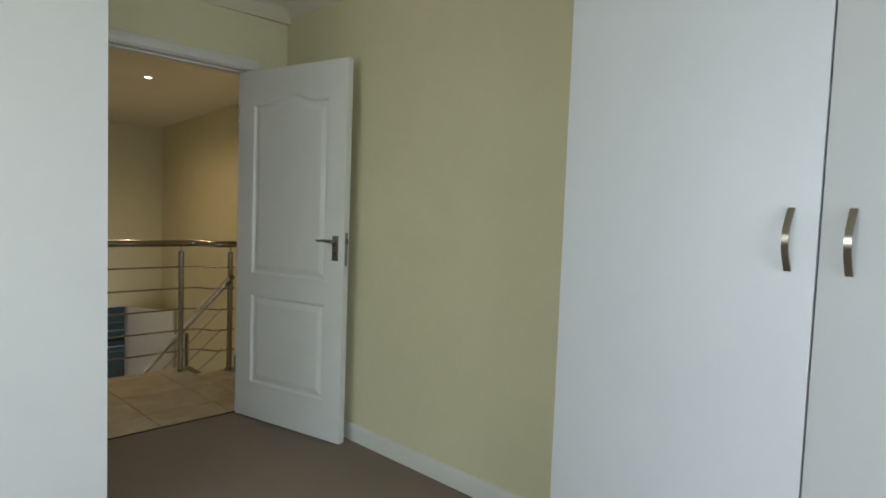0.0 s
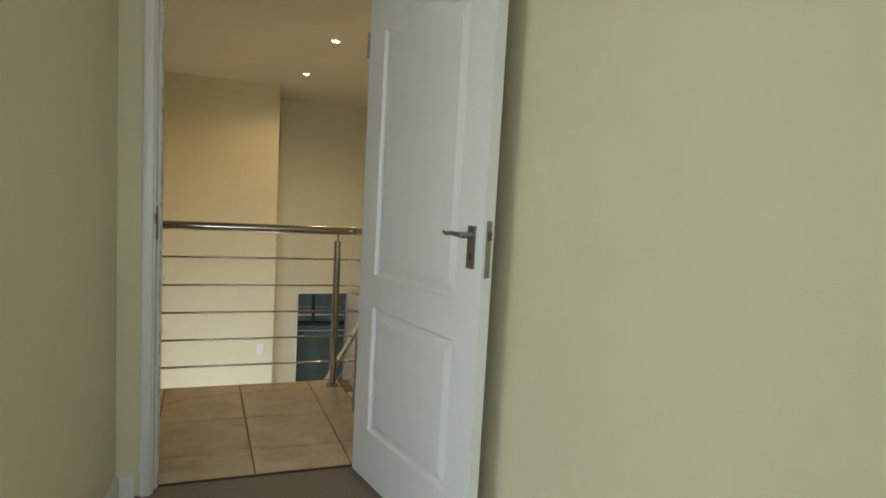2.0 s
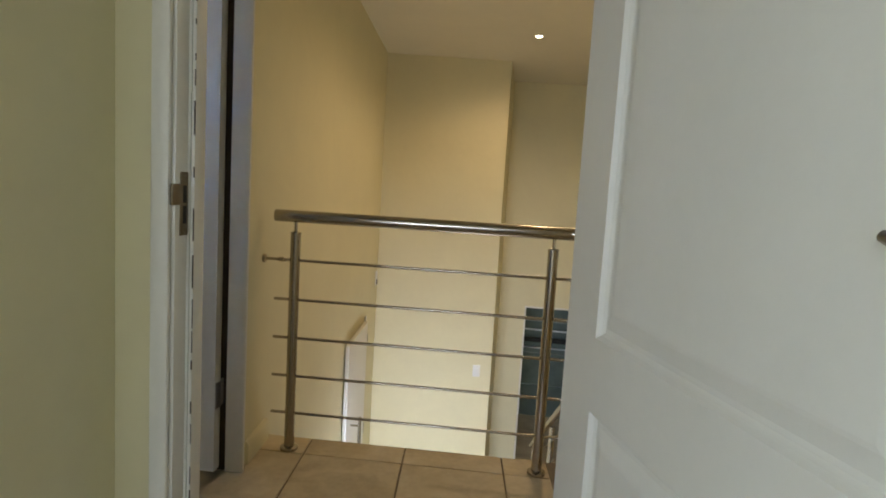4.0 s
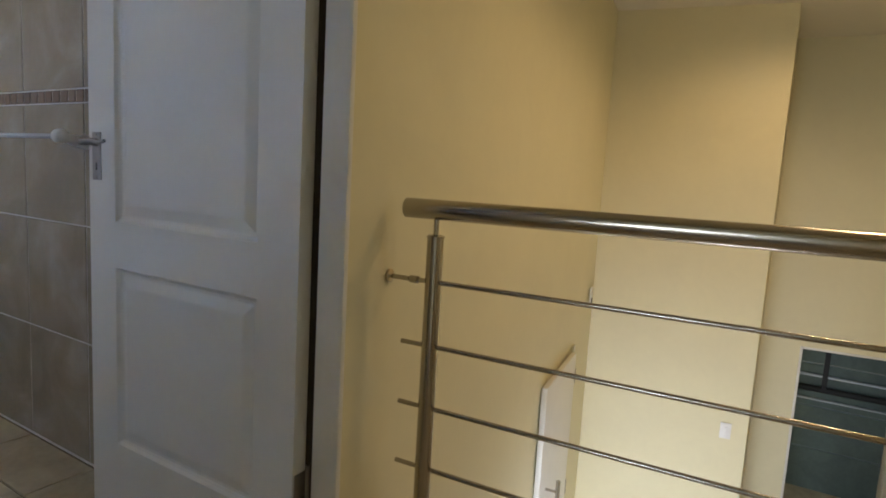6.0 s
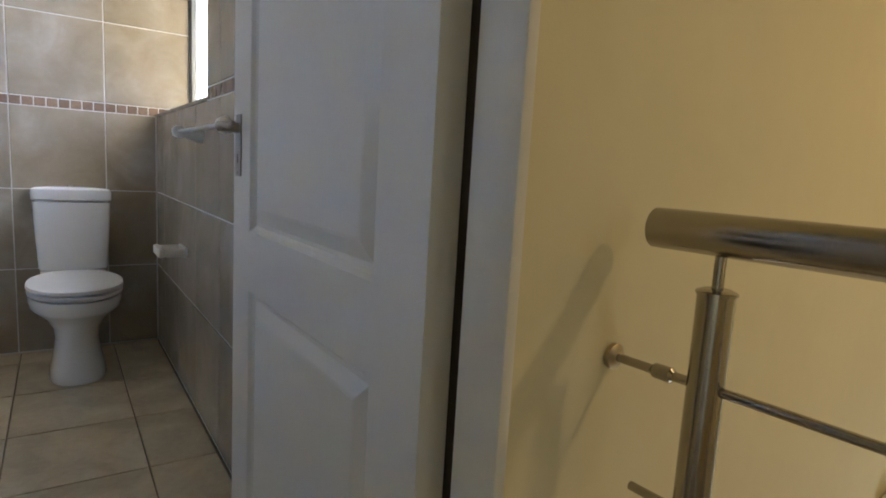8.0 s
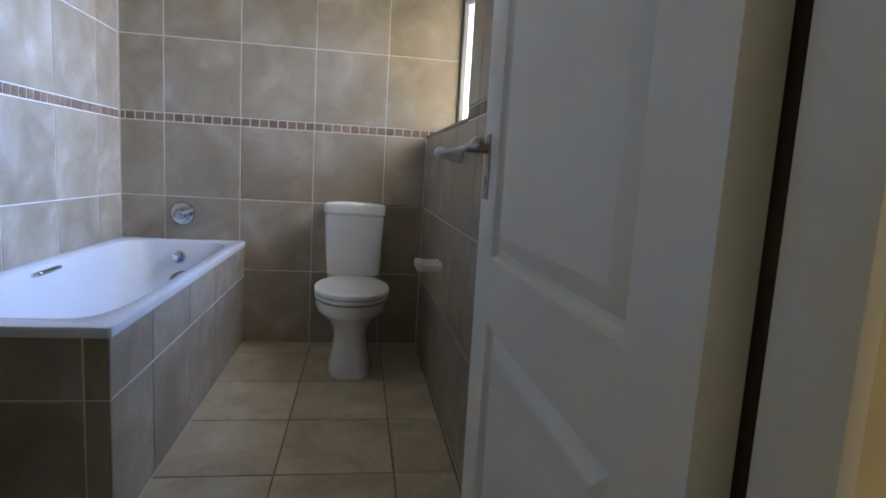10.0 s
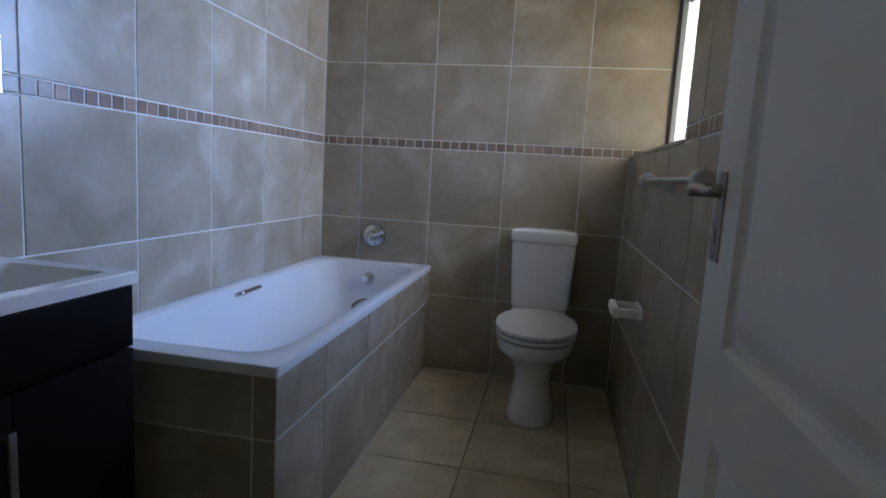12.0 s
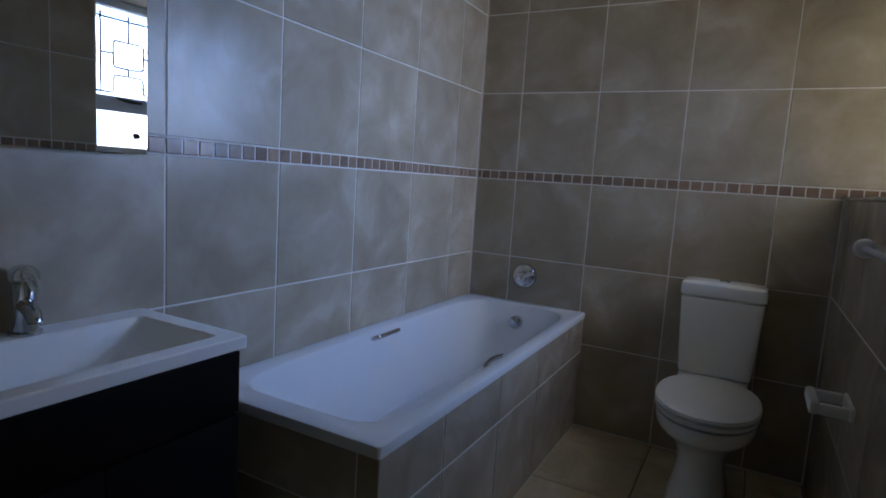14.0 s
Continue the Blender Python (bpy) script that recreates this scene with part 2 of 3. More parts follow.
def sill_y(x):
    """The line where carpet and landing tiles meet in the bedroom doorway."""
    return 0.066 + 0.062 * x


LOW, HIGH = -2.275, 2.385
solid("ground", boxes((-60, -60, -2.6, 60, 60, -2.43)), EARTH, "dry garden ground around the house", "ground", "structure")
solid("floor_bedroom", prism([(-3.7, -5.5), (1.2, -5.5), (1.2, -1.02), (-3.7, -1.02)], [(-0.72, -1.02), (1.2, -1.02), (1.2, sill_y(1.2)), (-0.72, sill_y(-0.72))], z0=-0.2, z1=0.0), CARPET, "taupe loop-pile carpet over the bedroom floor", "floor", "structure")
solid("ceiling_bedroom", boxes((-3.8, -5.6, 2.49, 1.25, -0.0, 2.6)), CEIL, "white painted plaster ceiling", "ceiling", "structure")
solid("ceiling_landing", boxes((-1.6, 0.0, HIGH, 1.5, 6.1, 2.6)), CEIL_WARM, "cream landing ceiling with small recessed lamps", "ceiling", "structure")
solid("ceiling_bathroom", boxes((-4.1, -0.9, 2.41, -0.95, 1.0, 2.6)), CEIL, "white painted bathroom ceiling", "ceiling", "structure")
landing = solid("floor_landing", prism([(-1.0, sill_y(-1.0)), (1.3, sill_y(1.3)), on_landing(1.3, 0.985), on_landing(0.345, 0.985), on_landing(0.345, 1.235), on_landing(-1.0, 1.235)], z0=-0.25, z1=-0.008), FGROUT, "landing slab laid with sand-coloured tiles", "floor", "structure")
bathfloor = solid("floor_bathroom", boxes((-4.0, -0.8, -0.25, -1.0, 1.0, -0.008)), FGROUT, "bathroom floor laid with sand-coloured tiles", "floor", "structure")
solid("floor_lower_hall", boxes((-1.6, -1.5, -2.43, 1.5, 9.0, LOW)), FLOORT, "tiled floor of the hall below", "floor", "structure")

wall("wall_bedroom_door", (-1.02, -0.057), (1.345, 0.090), 0.09, -0.25, 2.55, CREAM, "cream painted wall around the bedroom doorway", holes=[(0.4035, 1.2965, -0.25, 2.094)])
wall("wall_nook", (-0.6780, -1.018), (-0.70, -0.03), 0.32, -0.2, 2.55, CREAM, "short cream wall beside the bedroom door")
wall("wall_bedroom_return", (-3.75, -1.03), (-0.6775, -1.03), 0.0115, -0.2, 2.55, WHITEWALL, "white painted wall catching window light")
wall("wall_bedroom_east", (0.493, 0.03), (1.09, -5.5), 0.12, -0.2, 2.55, CREAM, "plain cream bedroom wall behind the open door")
wall("wall_bedroom_window", (1.2, -5.4), (-3.7, -5.4), 0.2, -0.2, 2.55, CREAM, "cream bedroom wall with the window", holes=[(1.1, 3.9, 0.7, 2.2)])
wall("wall_bedroom_west", (-3.6, -5.4), (-3.6, -1.03), 0.15, -0.2, 2.55, CREAM, "cream bedroom wall with a wide window", holes=[(1.2, 3.6, 0.75, 2.15)])
wall("wall_landing_west", (-0.81, 0.06), (-1.352, 4.62), 0.14, LOW, 2.5, CREAM, "cream stairwell wall with the bathroom doorway", holes=[(0.012, 0.8450, -0.008, 2.10)])
wall("wall_stair_far", (-1.36, 4.393), (-0.15, 4.613), 0.2, LOW, 2.5, CREAM, "tall cream stairwell wall, bright near the hall")
wall("wall_stair_return", (-0.15, 4.62), (-0.15, 5.66), 0.15, LOW, 2.5, CREAM, "cream return wall of the stairwell")
wall("wall_garage", (-0.3, 5.60), (1.45, 5.775), 0.15, LOW, 2.5, CREAM, "cream wall with a doorway to a dark garage", holes=[(0.45, 1.19, LOW, -0.185)])
# the opening beside the stairs is out of view, added to hold the fill lamp
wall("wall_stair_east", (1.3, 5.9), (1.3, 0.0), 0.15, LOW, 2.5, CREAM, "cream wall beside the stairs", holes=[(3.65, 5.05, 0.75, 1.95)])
wall("wall_bath_back", (-3.926, -0.88), (-3.926, 1.118), 0.15, -0.25, 2.5, GROUT, "tiled bathroom wall behind toilet and bath")
wall("wall_bath_south", (-0.98, -0.719), (-4.05, -0.719), 0.155, -0.25, 2.5, GROUT, "tiled bathroom wall along the bath")
wall("wall_bath_north", (-3.926, 0.944), (-1.0, 0.944), 0.24, -0.25, 2.5, GROUT, "tiled bathroom wall with a deep window recess", holes=[(0.0, 1.266, 1.225, 2.03)])
wall("wall_lower_back", (1.5, -1.4), (-1.6, -1.4), 0.15, LOW, -0.25, CREAM, "cream wall of the hall below")
wall("wall_lower_west", (-1.4, -1.4), (-1.3, 0.1), 0.15, LOW, -0.25, CREAM, "cream wall of the hall below")
wall("wall_lower_east", (1.3, 0.0), (1.3, -1.4), 0.15, LOW, -0.25, CREAM, "cream wall of the hall below")
wall("wall_garage_west", (-0.9, 5.8), (-0.9, 8.0), 0.12, LOW, 0.3, CONCRETE, "bare garage side wall")
wall("wall_garage_east", (2.6, 8.0), (2.6, 5.8), 0.12, LOW, 0.3, CONCRETE, "bare garage side wall")
solid("ceiling_garage", boxes((-1.0, 5.9, 0.25, 2.7, 8.1, 0.35)), CONCRETE, "bare garage ceiling", "ceiling", "structure")


def strip(name, a, b, profile, mat, label):
    """A moulding whose profile (away from the wall, up) runs along a to b; the wall is on the left of that way."""
    d = Vector((b[0] - a[0], b[1] - a[1], 0)).normalized()
    out = Vector((d.y, -d.x, 0))
    bm = loft(bmesh.new(), [[Vector((*p, 0)) + out * u + Vector((0, 0, w)) for u, w in profile] for p in (a, b)])
    return solid(name, bm, mat, label, "trim", "structure", smooth=True)


COVE = [(0, 2.495), (0, 2.415), (0.006, 2.415)] + [(0.006 + 0.07 * (1 - math.cos(a)), 2.42 + 0.068 * math.sin(a)) for a in (0.2, 0.5, 0.8, 1.1, 1.4)] + [(0.08, 2.49), (0.08, 2.495)]
SKIRT = [(0, 0.0), (0.016, 0.0), (0.016, 0.072), (0.012, 0.084), (0.006, 0.09), (0, 0.09)]
for a, b in (((-0.70, -0.037), (0.493, 0.037)), ((0.493, 0.037), (1.09, -5.5)), ((-0.6775, -1.03), (-0.70, -0.04)), ((-3.6, -1.03), (-0.6775, -1.03))):
    strip("cornice", a, b, COVE, CEIL, "white coved plaster cornice")
for a, b in (((0.493, 0.037), (0.757, -2.40)), ((-0.6775, -1.03), (-0.70, -0.04)), ((-3.6, -1.03), (-0.6775, -1.03)), ((-0.70, -0.037), (-0.635, -0.033)), ((0.31, 0.0255), (0.493, 0.037))):
    strip("baseboard", a, b, SKIRT, TRIMW, "white painted skirting board")
strip("baseboard", (-0.915, 0.945), (-0.943, 1.18), SKIRT, CREAM, "cream painted skirting board on the landing")

# ---- stairs ----
stairs = thing("stairs", pose(0.9, 2.5, LOW), "tiled stair flight descending from the landing", "stairs")
inv = stairs.matrix_world.inverted()
for k in range(12):
    y = 0.985 + 0.29 * k
    part("step", boxes((0.42, y, -0.175 * (k + 1) - 0.2, 1.22, y + 0.30, -0.175 * (k + 1)), bevel=0.006, m=inv @ LAND), FLOORT, stairs, smooth=False)


# ---- doors ----
LEAF_H, LEAF_T = 2.032, 0.040


def panel_ring(x0, x1, z0, z1, hump, d, n=24):
    ring = [(x0 + d, z0 + d), (x1 - d, z0 + d)]
    for k in range(n + 1):
        u = 1 - k / n
        w = max(0.0, 1 - abs(u - 0.5) / 0.36)
        rise = hump * (3 * w * w - 2 * w ** 3)
        ring.append((x0 + d + (x1 - x0 - 2 * d) * u, z1 + rise - d))
    return ring


def leaf_mesh(bm, w, stile):
    """A moulded door with a low panel and a tall one whose head is humped, the same on both faces."""
    h, t = LEAF_H, LEAF_T
    x0, x1 = stile, w - stile
    marks = (0.215, 0.735, 0.865, 1.835)
    panels = [(0.215, 0.735, 0.0), (0.865, 1.835, 0.05)]
    for y, out in ((0.0, 1), (t, -1)):
        def at(p, depth=0.0):
            return bm.verts.new((p[0], y + out * depth, p[1]))
        for z0, z1, hump in panels:
            rows = [[at(p, dep) for p in panel_ring(x0, x1, z0, z1, hump, d)] for d, dep in ((0.0, 0.0), (0.006, 0.008), (0.012, 0.012), (0.020, 0.012), (0.046, 0.003), (0.052, 0.002))]
            for a, b in zip(rows, rows[1:]):
                for i in range(len(a)):
                    bm.faces.new((a[i], a[(i + 1) % len(a)], b[(i + 1) % len(b)], b[i]))
            bm.faces.new(rows[-1])
        bm.faces.new([at(p) for p in [(0, 0), (x0, 0)] + [(x0, z) for z in marks] + [(x0, h), (0, h)]])
        bm.faces.new([at(p) for p in [(w, 0), (w, h), (x1, h)] + [(x1, z) for z in marks[::-1]] + [(x1, 0)]])
        bm.faces.new([at(p) for p in [(x0, 0), (x1, 0)] + panel_ring(x0, x1, 0.0, 0.215, 0.0, 0.0)[2:3] + [(x0, 0.215)]])
        bm.faces.new([at(p) for p in [*panel_ring(x0, x1, 0.215, 0.735, 0.0, 0.0)[2:][::-1], (x1, 0.865), (x0, 0.865)]])
        bm.faces.new([at(p) for p in panel_ring(x0, x1, 0.865, 1.835, 0.05, 0.0)[2:][::-1] + [(x1, h), (x0, h)]])
    edge = [(0, 0), (x0, 0), (x1, 0), (w, 0), (w, h), (x1, h), (x0, h), (0, h)]
    for a, b in zip(edge, edge[1:] + edge[:1]):
        bm.faces.new([bm.verts.new((a[0], 0, a[1])), bm.verts.new((b[0], 0, b[1])), bm.verts.new((b[0], t, b[1])), bm.verts.new((a[0], t, a[1]))])
    bmesh.ops.remove_doubles(bm, verts=bm.verts, dist=0.0003)
    return bm


def door(name, m, label, w=0.813, stile=0.128, hinge_heights=(0.25, 1.75), inset=0.057):
    leaf = tagged(new(name, mesh_of("door_leaf", leaf_mesh(bmesh.new(), w, stile), WHITE, False)), label, "door")
    leaf.matrix_world = m
    t = LEAF_T
    for y, s in ((0.0, -1), (t, 1)):
        cx = w - inset
        plate = part("lock_plate", boxes((cx - 0.021, min(y, y + s * 0.003), 0.978, cx + 0.021, max(y, y + s * 0.003), 1.112), bevel=0.001), SATIN, leaf, "satin nickel lock plate")
        out = y + s * 0.042
        path = smooth_path([(cx, out, 1.083), (cx - 0.025, out + s * 0.003, 1.084), (cx - 0.055, out + s * 0.003, 1.085), (cx - 0.082, out, 1.081), (cx - 0.104, out - s * 0.004, 1.086)], 5)
        bm = rod([(cx, y, 1.083), (cx, y + s * 0.012, 1.083), (cx, out + s * 0.006, 1.083)], [0.013, 0.010, 0.010])
        tube(bm, path, [0.009 - 0.004 * i / (len(path) - 1) for i in range(len(path))], 10)
        part("lever_handle", bm, SATIN, plate, "curved satin nickel lever")
        part("keyhole", boxes((cx - 0.003, min(y, y + s * 0.0036), 1.006, cx + 0.003, max(y, y + s * 0.0036), 1.026)), KEYHOLE, plate)
        for dz in (0.985, 1.105):
            part("screw", rod([(cx, y + s * 0.003, dz), (cx, y + s * 0.0045, dz)], 0.004, 8), SATIN, plate)
    lock = part("lock_forend", boxes((w - 0.001, 0.010, 0.955, w + 0.0015, 0.030, 1.13), bevel=0.0005), SATIN, leaf, "nickel lock forend on the door edge")
    part("latch", boxes((w, 0.014, 1.07, w + 0.010, 0.026, 1.098), bevel=0.002), BRASSY, lock)
    for z in hinge_heights:
        bm = rod([(-0.004, -0.004, z), (-0.004, -0.004, z + 0.1)], 0.006, 10)
        part("hinge", bm, SATIN, leaf, "steel butt hinge")
    return leaf


bed_angle = -72.3
door("door_bedroom", pose(0.205, 0.040, 0.012, 0, 0, bed_angle), "white moulded two-panel door standing wide open", 0.830)
bath_leaf = door("door_bathroom", pose(-0.982, 0.874, 0.012, 0, 0, 180.4), "white moulded two-panel door opened into the bathroom", 0.828, inset=0.042)
for z in (0.24, 1.72):
    part("hinge_plate", boxes((-0.0025, -0.026, z, 0.0, 0.036, z + 0.10), bevel=0.0008), SATIN, bath_leaf, "dull steel hinge plate")


def door_frame(name, m, width, depth, label, slim=0.062):
    """A lining with stops and architraves; local x across the opening, y through the wall from its near face."""
    f = thing(name, m, label, "door frame", kind="structure")
    top = 2.062
    for x0, x1 in ((-0.032, 0.0), (width, width + 0.032)):
        part("jamb", boxes((x0, -0.003, 0.0, x1, depth + 0.003, top), bevel=0.003), TRIMW, f)
    part("head", boxes((-0.032, -0.003, top, width + 0.032, depth + 0.003, top + 0.032), bevel=0.003), TRIMW, f)
    for x0, x1 in ((0.0, 0.012), (width - 0.012, width)):
        part("door_stop", boxes((x0, 0.046, 0.0, x1, depth, top), bevel=0.003), TRIMW, f)
    part("door_stop", boxes((0.012, 0.046, top - 0.012, width - 0.012, depth, top), bevel=0.003), TRIMW, f)
    for y0, y1 in ((-0.018, -0.0035), (depth + 0.0035, depth + 0.018)):
        for x0, x1 in ((-slim if y0 < 0 else -0.062, -0.006), (width + 0.006, width + 0.062)):
            part("architrave", boxes((x0, y0, 0.0, x1, y1, top + 0.006), bevel=0.005), TRIMW, f)
        part("architrave", boxes((-slim if y0 < 0 else -0.062, y0, top + 0.0065, width + 0.062, y1, top + 0.062), bevel=0.005), TRIMW, f)
    return f


bf = door_frame("door_frame_bedroom", pose(-0.573, -0.029, 0.0, 0, 0, 3.56), 0.819, 0.09, "white painted bedroom door frame with a brass strike plate", slim=0.044)
strike = part("strike_plate", boxes((0.0, 0.012, 0.990, 0.0025, 0.040, 1.118), bevel=0.001), BRASSY, bf, "worn brass strike plate")
part("strike_tongue", boxes((-0.002, -0.019, 1.052, 0.0028, 0.0125, 1.094), bevel=0.001), BRASSY, strike)
for z0, z1 in ((1.056, 1.091), (1.014, 1.050)):
    part("strike_hole", boxes((0.002, 0.020, z0, 0.003, 0.033, z1)), KEYHOLE, strike)
for z in (1.001, 1.106):
    part("screw", rod([(0.002, 0.026, z), (0.0042, 0.026, z)], 0.005, 8), BRASSY, strike)
rng = random.Random(5)
flakes = bmesh.new()
z = 0.02
while z < 2.03:
    hgt = rng.uniform(0.01, 0.07)
    wd = rng.uniform(0.0012, 0.0035)
    box(flakes, 0.012 - 0.0006, 0.0452 - wd, z, 0.0126, 0.0458, z + hgt)
    z += hgt + rng.uniform(0.005, 0.09)
part("chipped_paint", flakes, DARKGAP, bf, "dark chips along the frame edge", smooth=False)
ridge = bmesh.new()
z = 0.0
while z < 2.04:
    hgt = rng.uniform(0.03, 0.14)
    box(ridge, 0.0, 0.0402 + rng.uniform(0, 0.0012), z, 0.0045 + rng.uniform(0, 0.0015), 0.0455, min(z + hgt, 2.045))
    z += hgt
part("paint_ridge", ridge, WHITE, bf, "thick ragged ridge of white paint beside the stop", smooth=False)
part("threshold", boxes((0.0, 0.052, -0.002, 0.819, 0.068, 0.004), bevel=0.0015), DARKGAP, bf, "dark metal carpet edge strip")

wall_turn = math.degrees(math.atan2(4.56, -0.542))
bathframe = thing("door_frame_bathroom", pose(-0.81, 0.06, 0.0, 0, 0, wall_turn), "white painted bathroom door frame with hinge gap shade painted in", "door frame", kind="structure")
part("jamb", boxes((0.815, -0.022, 0.0, 0.833, 0.048, 2.06), bevel=0.004), TRIMW, bathframe)
part("jamb_core", boxes((0.8335, 0.0, 0.0, 0.8445, 0.048, 2.06)), TRIMW, bathframe)
part("jamb", boxes((-0.03, -0.022, 0.0, 0.012, 0.139, 2.06), bevel=0.004), TRIMW, bathframe)
part("head", boxes((-0.03, -0.022, 2.0605, 0.845, 0.139, 2.10), bevel=0.004), TRIMW, bathframe)
# shade in the gap behind the hinges, put in as a dark strip
part("hinge_gap_shade", boxes((0.832, 0.0485, 0.0, 0.845, 0.139, 2.06)), DARKGAP, bathframe, "dark strip standing in for shade in the hinge gap")

# ---- wardrobe ----
wardrobe = thing("wardrobe", pose(0.166, -2.37, 0), "tall white built-in wardrobe with bowed metal handles", "wardrobe")
part("carcass", boxes((0.022, -2.46, 0.0, 0.60, 0.0, 2.49), bevel=0.002), MELAMINE, wardrobe)
part("plinth", boxes((0.012, -2.46, 0.0, 0.0215, 0.0, 0.07)), MELAMINE, wardrobe)
for k in range(4):
    y1 = -0.001 - 0.612 * k
    d = part("wardrobe_door", boxes((0.0, y1 - 0.6075, 0.075, 0.019, y1, 2.485), bevel=0.0015), MELAMINE, wardrobe)
    yh = y1 - 0.6075 + 0.048 if k % 2 == 0 else y1 - 0.052
    prof = []
    for j in range(13):
        u = j / 12
        prof.append((-0.004 - 0.026 * math.sin(math.pi * u), 1.164 + 0.128 * u))
    bm = loft(bmesh.new(), [[(x, yh - 0.0065, z), (x, yh + 0.0065, z), (x + 0.005, yh + 0.0065, z), (x + 0.005, yh - 0.0065, z)] for x, z in prof])
    part("bow_handle", bm, STEEL, d, "bowed brushed-metal pull handle")

# ---- railing on the landing ----
RODS = (0.796, 0.634, 0.475, 0.315, 0.157)
railing = thing("stair_railing", LAND @ pose(0.0, 1.11, 0.0), "stainless steel railing with five horizontal bars along the landing edge", "railing")


def rail_path(z, x_start):
    pts = [(x_start, 0, z), (-0.3, 0, z), (0.22, 0, z), (0.305, -0.003, z), (0.355, -0.045, z), (0.405, -0.125, z), (0.455, -0.168, z), (0.56, -0.172, z)]
    return pts[:2] + smooth_path(pts[2:], 6)


part("handrail", rod(rail_path(0.973, -0.887), 0.0245, 24), STEEL, railing, "thick polished steel handrail")
for i, z in enumerate(RODS):
    part("bar", rod(rail_path(z, -0.925 if i == 0 else -0.885), 0.006, 10), STEEL, railing)
for x, y in ((-0.803, 0.0), (0.222, 0.0), (0.525, -0.172)):
    post = part("post", rod([(x, y, 0.0), (x, y, 0.905)], 0.0205, 20), STEEL, railing)
    part("post_base", rod([(x, y, 0.0), (x, y, 0.012), (x, y, 0.016)], [0.036, 0.036, 0.028], 20), STEEL, post)
    part("post_cap", rod([(x, y, 0.9055), (x, y, 0.909), (x, y, 0.912)], [0.0225, 0.0225, 0.016], 20), STEEL, post)
    part("pin", rod([(x, y, 0.905), (x, y, 0.96)], 0.0065, 10), STEEL, post)
rosette = part("wall_rosette", rod([(-0.932, 0, 0.796), (-0.926, 0, 0.796), (-0.922, 0, 0.796)], [0.0175, 0.0175, 0.011], 20), FLANGE, railing, "small round wall flange")
part("bar_joint", rod([(-0.872, 0, 0.796), (-0.868, 0, 0.796), (-0.846, 0, 0.796), (-0.842, 0, 0.796)], [0.006, 0.0095, 0.0095, 0.006], 12), STEEL, rosette)

stair_rail = thing("stair_handrail", pose(0.5, 2.6, LOW), "sloping stainless steel stair handrail with parallel bars", "railing")
inv = stair_rail.matrix_world.inverted()


def slope(y, drop):
    return inv @ LAND @ Vector((0.5, y, 0.69 - 0.59 * (y - 0.93) - drop))


part("handrail", rod([slope(0.86, 0), slope(4.35, 0)], 0.0245, 20), STEEL, stair_rail)
for drop in (0.17, 0.33, 0.49, 0.65, 0.79):
    part("bar", rod([slope(1.02, drop), slope(4.3, drop)], 0.006, 10), STEEL, stair_rail)
for y in (1.75, 2.9, 4.1):
    part("post", rod([slope(y, 0.06), slope(y, 0.95)], 0.0205, 16), STEEL, stair_rail)

# ---- ceiling lamps ----
for lx, ly in DOWNLIGHTS:
    d = thing("downlight", pose(lx, ly, HIGH), "small lit recessed ceiling spotlight with a pale ring", "ceiling light", "landing downlights")
    part("lens", rod([(0, 0, -0.002), (0, 0, -0.006)], 0.028, 20), BULB, d, "glowing warm lens")
    bm = loft(bmesh.new(), [[(r * math.cos(2 * math.pi * k / 24), r * math.sin(2 * math.pi * k / 24), z) for k in range(24)] for r, z in ((0.030, 0.0), (0.030, -0.008), (0.040, -0.006), (0.043, 0.0))], False)
    part("trim_ring", bm, TRIMW, d)

# ---- hall below ----
n_dir = Vector((-0.118, 0.993, 0))
front = thing("front_door", pose(-1.134, 2.86, LOW, 0, 0, math.degrees(math.atan2(n_dir.y, n_dir.x))), "white front door leaf with a long steel pull bar", "door")
part("leaf", boxes((0.0, -0.034, 0.005, 0.80, -0.002, 2.215), bevel=0.003), WHITE, front)
part("pull_bar", rod([(0.16, -0.105, 1.05), (0.16, -0.105, 1.62)], 0.0125, 12), STEEL, front, "long vertical steel pull bar")
for z in (1.12, 1.55):
    part("bar_stud", rod([(0.16, -0.1, z), (0.16, -0.033, z)], 0.008, 10), STEEL, front)
part("lock", boxes((-0.002, -0.028, 1.2, 0.0, -0.008, 1.4)), SATIN, front)
for z in (0.3, 1.2, 2.0):
    part("hinge", rod([(0.808, -0.03, z), (0.808, -0.03, z + 0.1)], 0.008, 10), SATIN, front)
part("jamb", boxes((0.815, -0.012, 0.0, 0.87, -0.001, 2.25), bevel=0.003), TRIMW, front)


def wall_plate(name, m, w, h, label, rocker=True):
    p = thing(name, m, label, "switch")
    part("plate", boxes((-w / 2, -0.010, -h / 2, w / 2, 0.0, h / 2), bevel=0.002), PLASTIC, p)
    if rocker:
        part("rocker", boxes((-w * 0.2, -0.014, -h * 0.25, w * 0.2, -0.0095, h * 0.25), bevel=0.001), PLASTIC, p)
    return p


wall_plate("light_switch", pose(-0.295, 4.585, -0.69, 0, 0, 10.3), 0.075, 0.12, "small white light switch plate")
chime = wall_plate("door_chime", pose(-1.285, 4.19, 0.24, 0, 0, 97) @ pose(0, 0, 0, 0, 0, 0), 0.09, 0.14, "small cream wall unit with a dark slot in the stairwell corner", False)
part("slot", boxes((-0.018, -0.0145, -0.06, 0.018, -0.0095, -0.012)), KEYHOLE, chime)

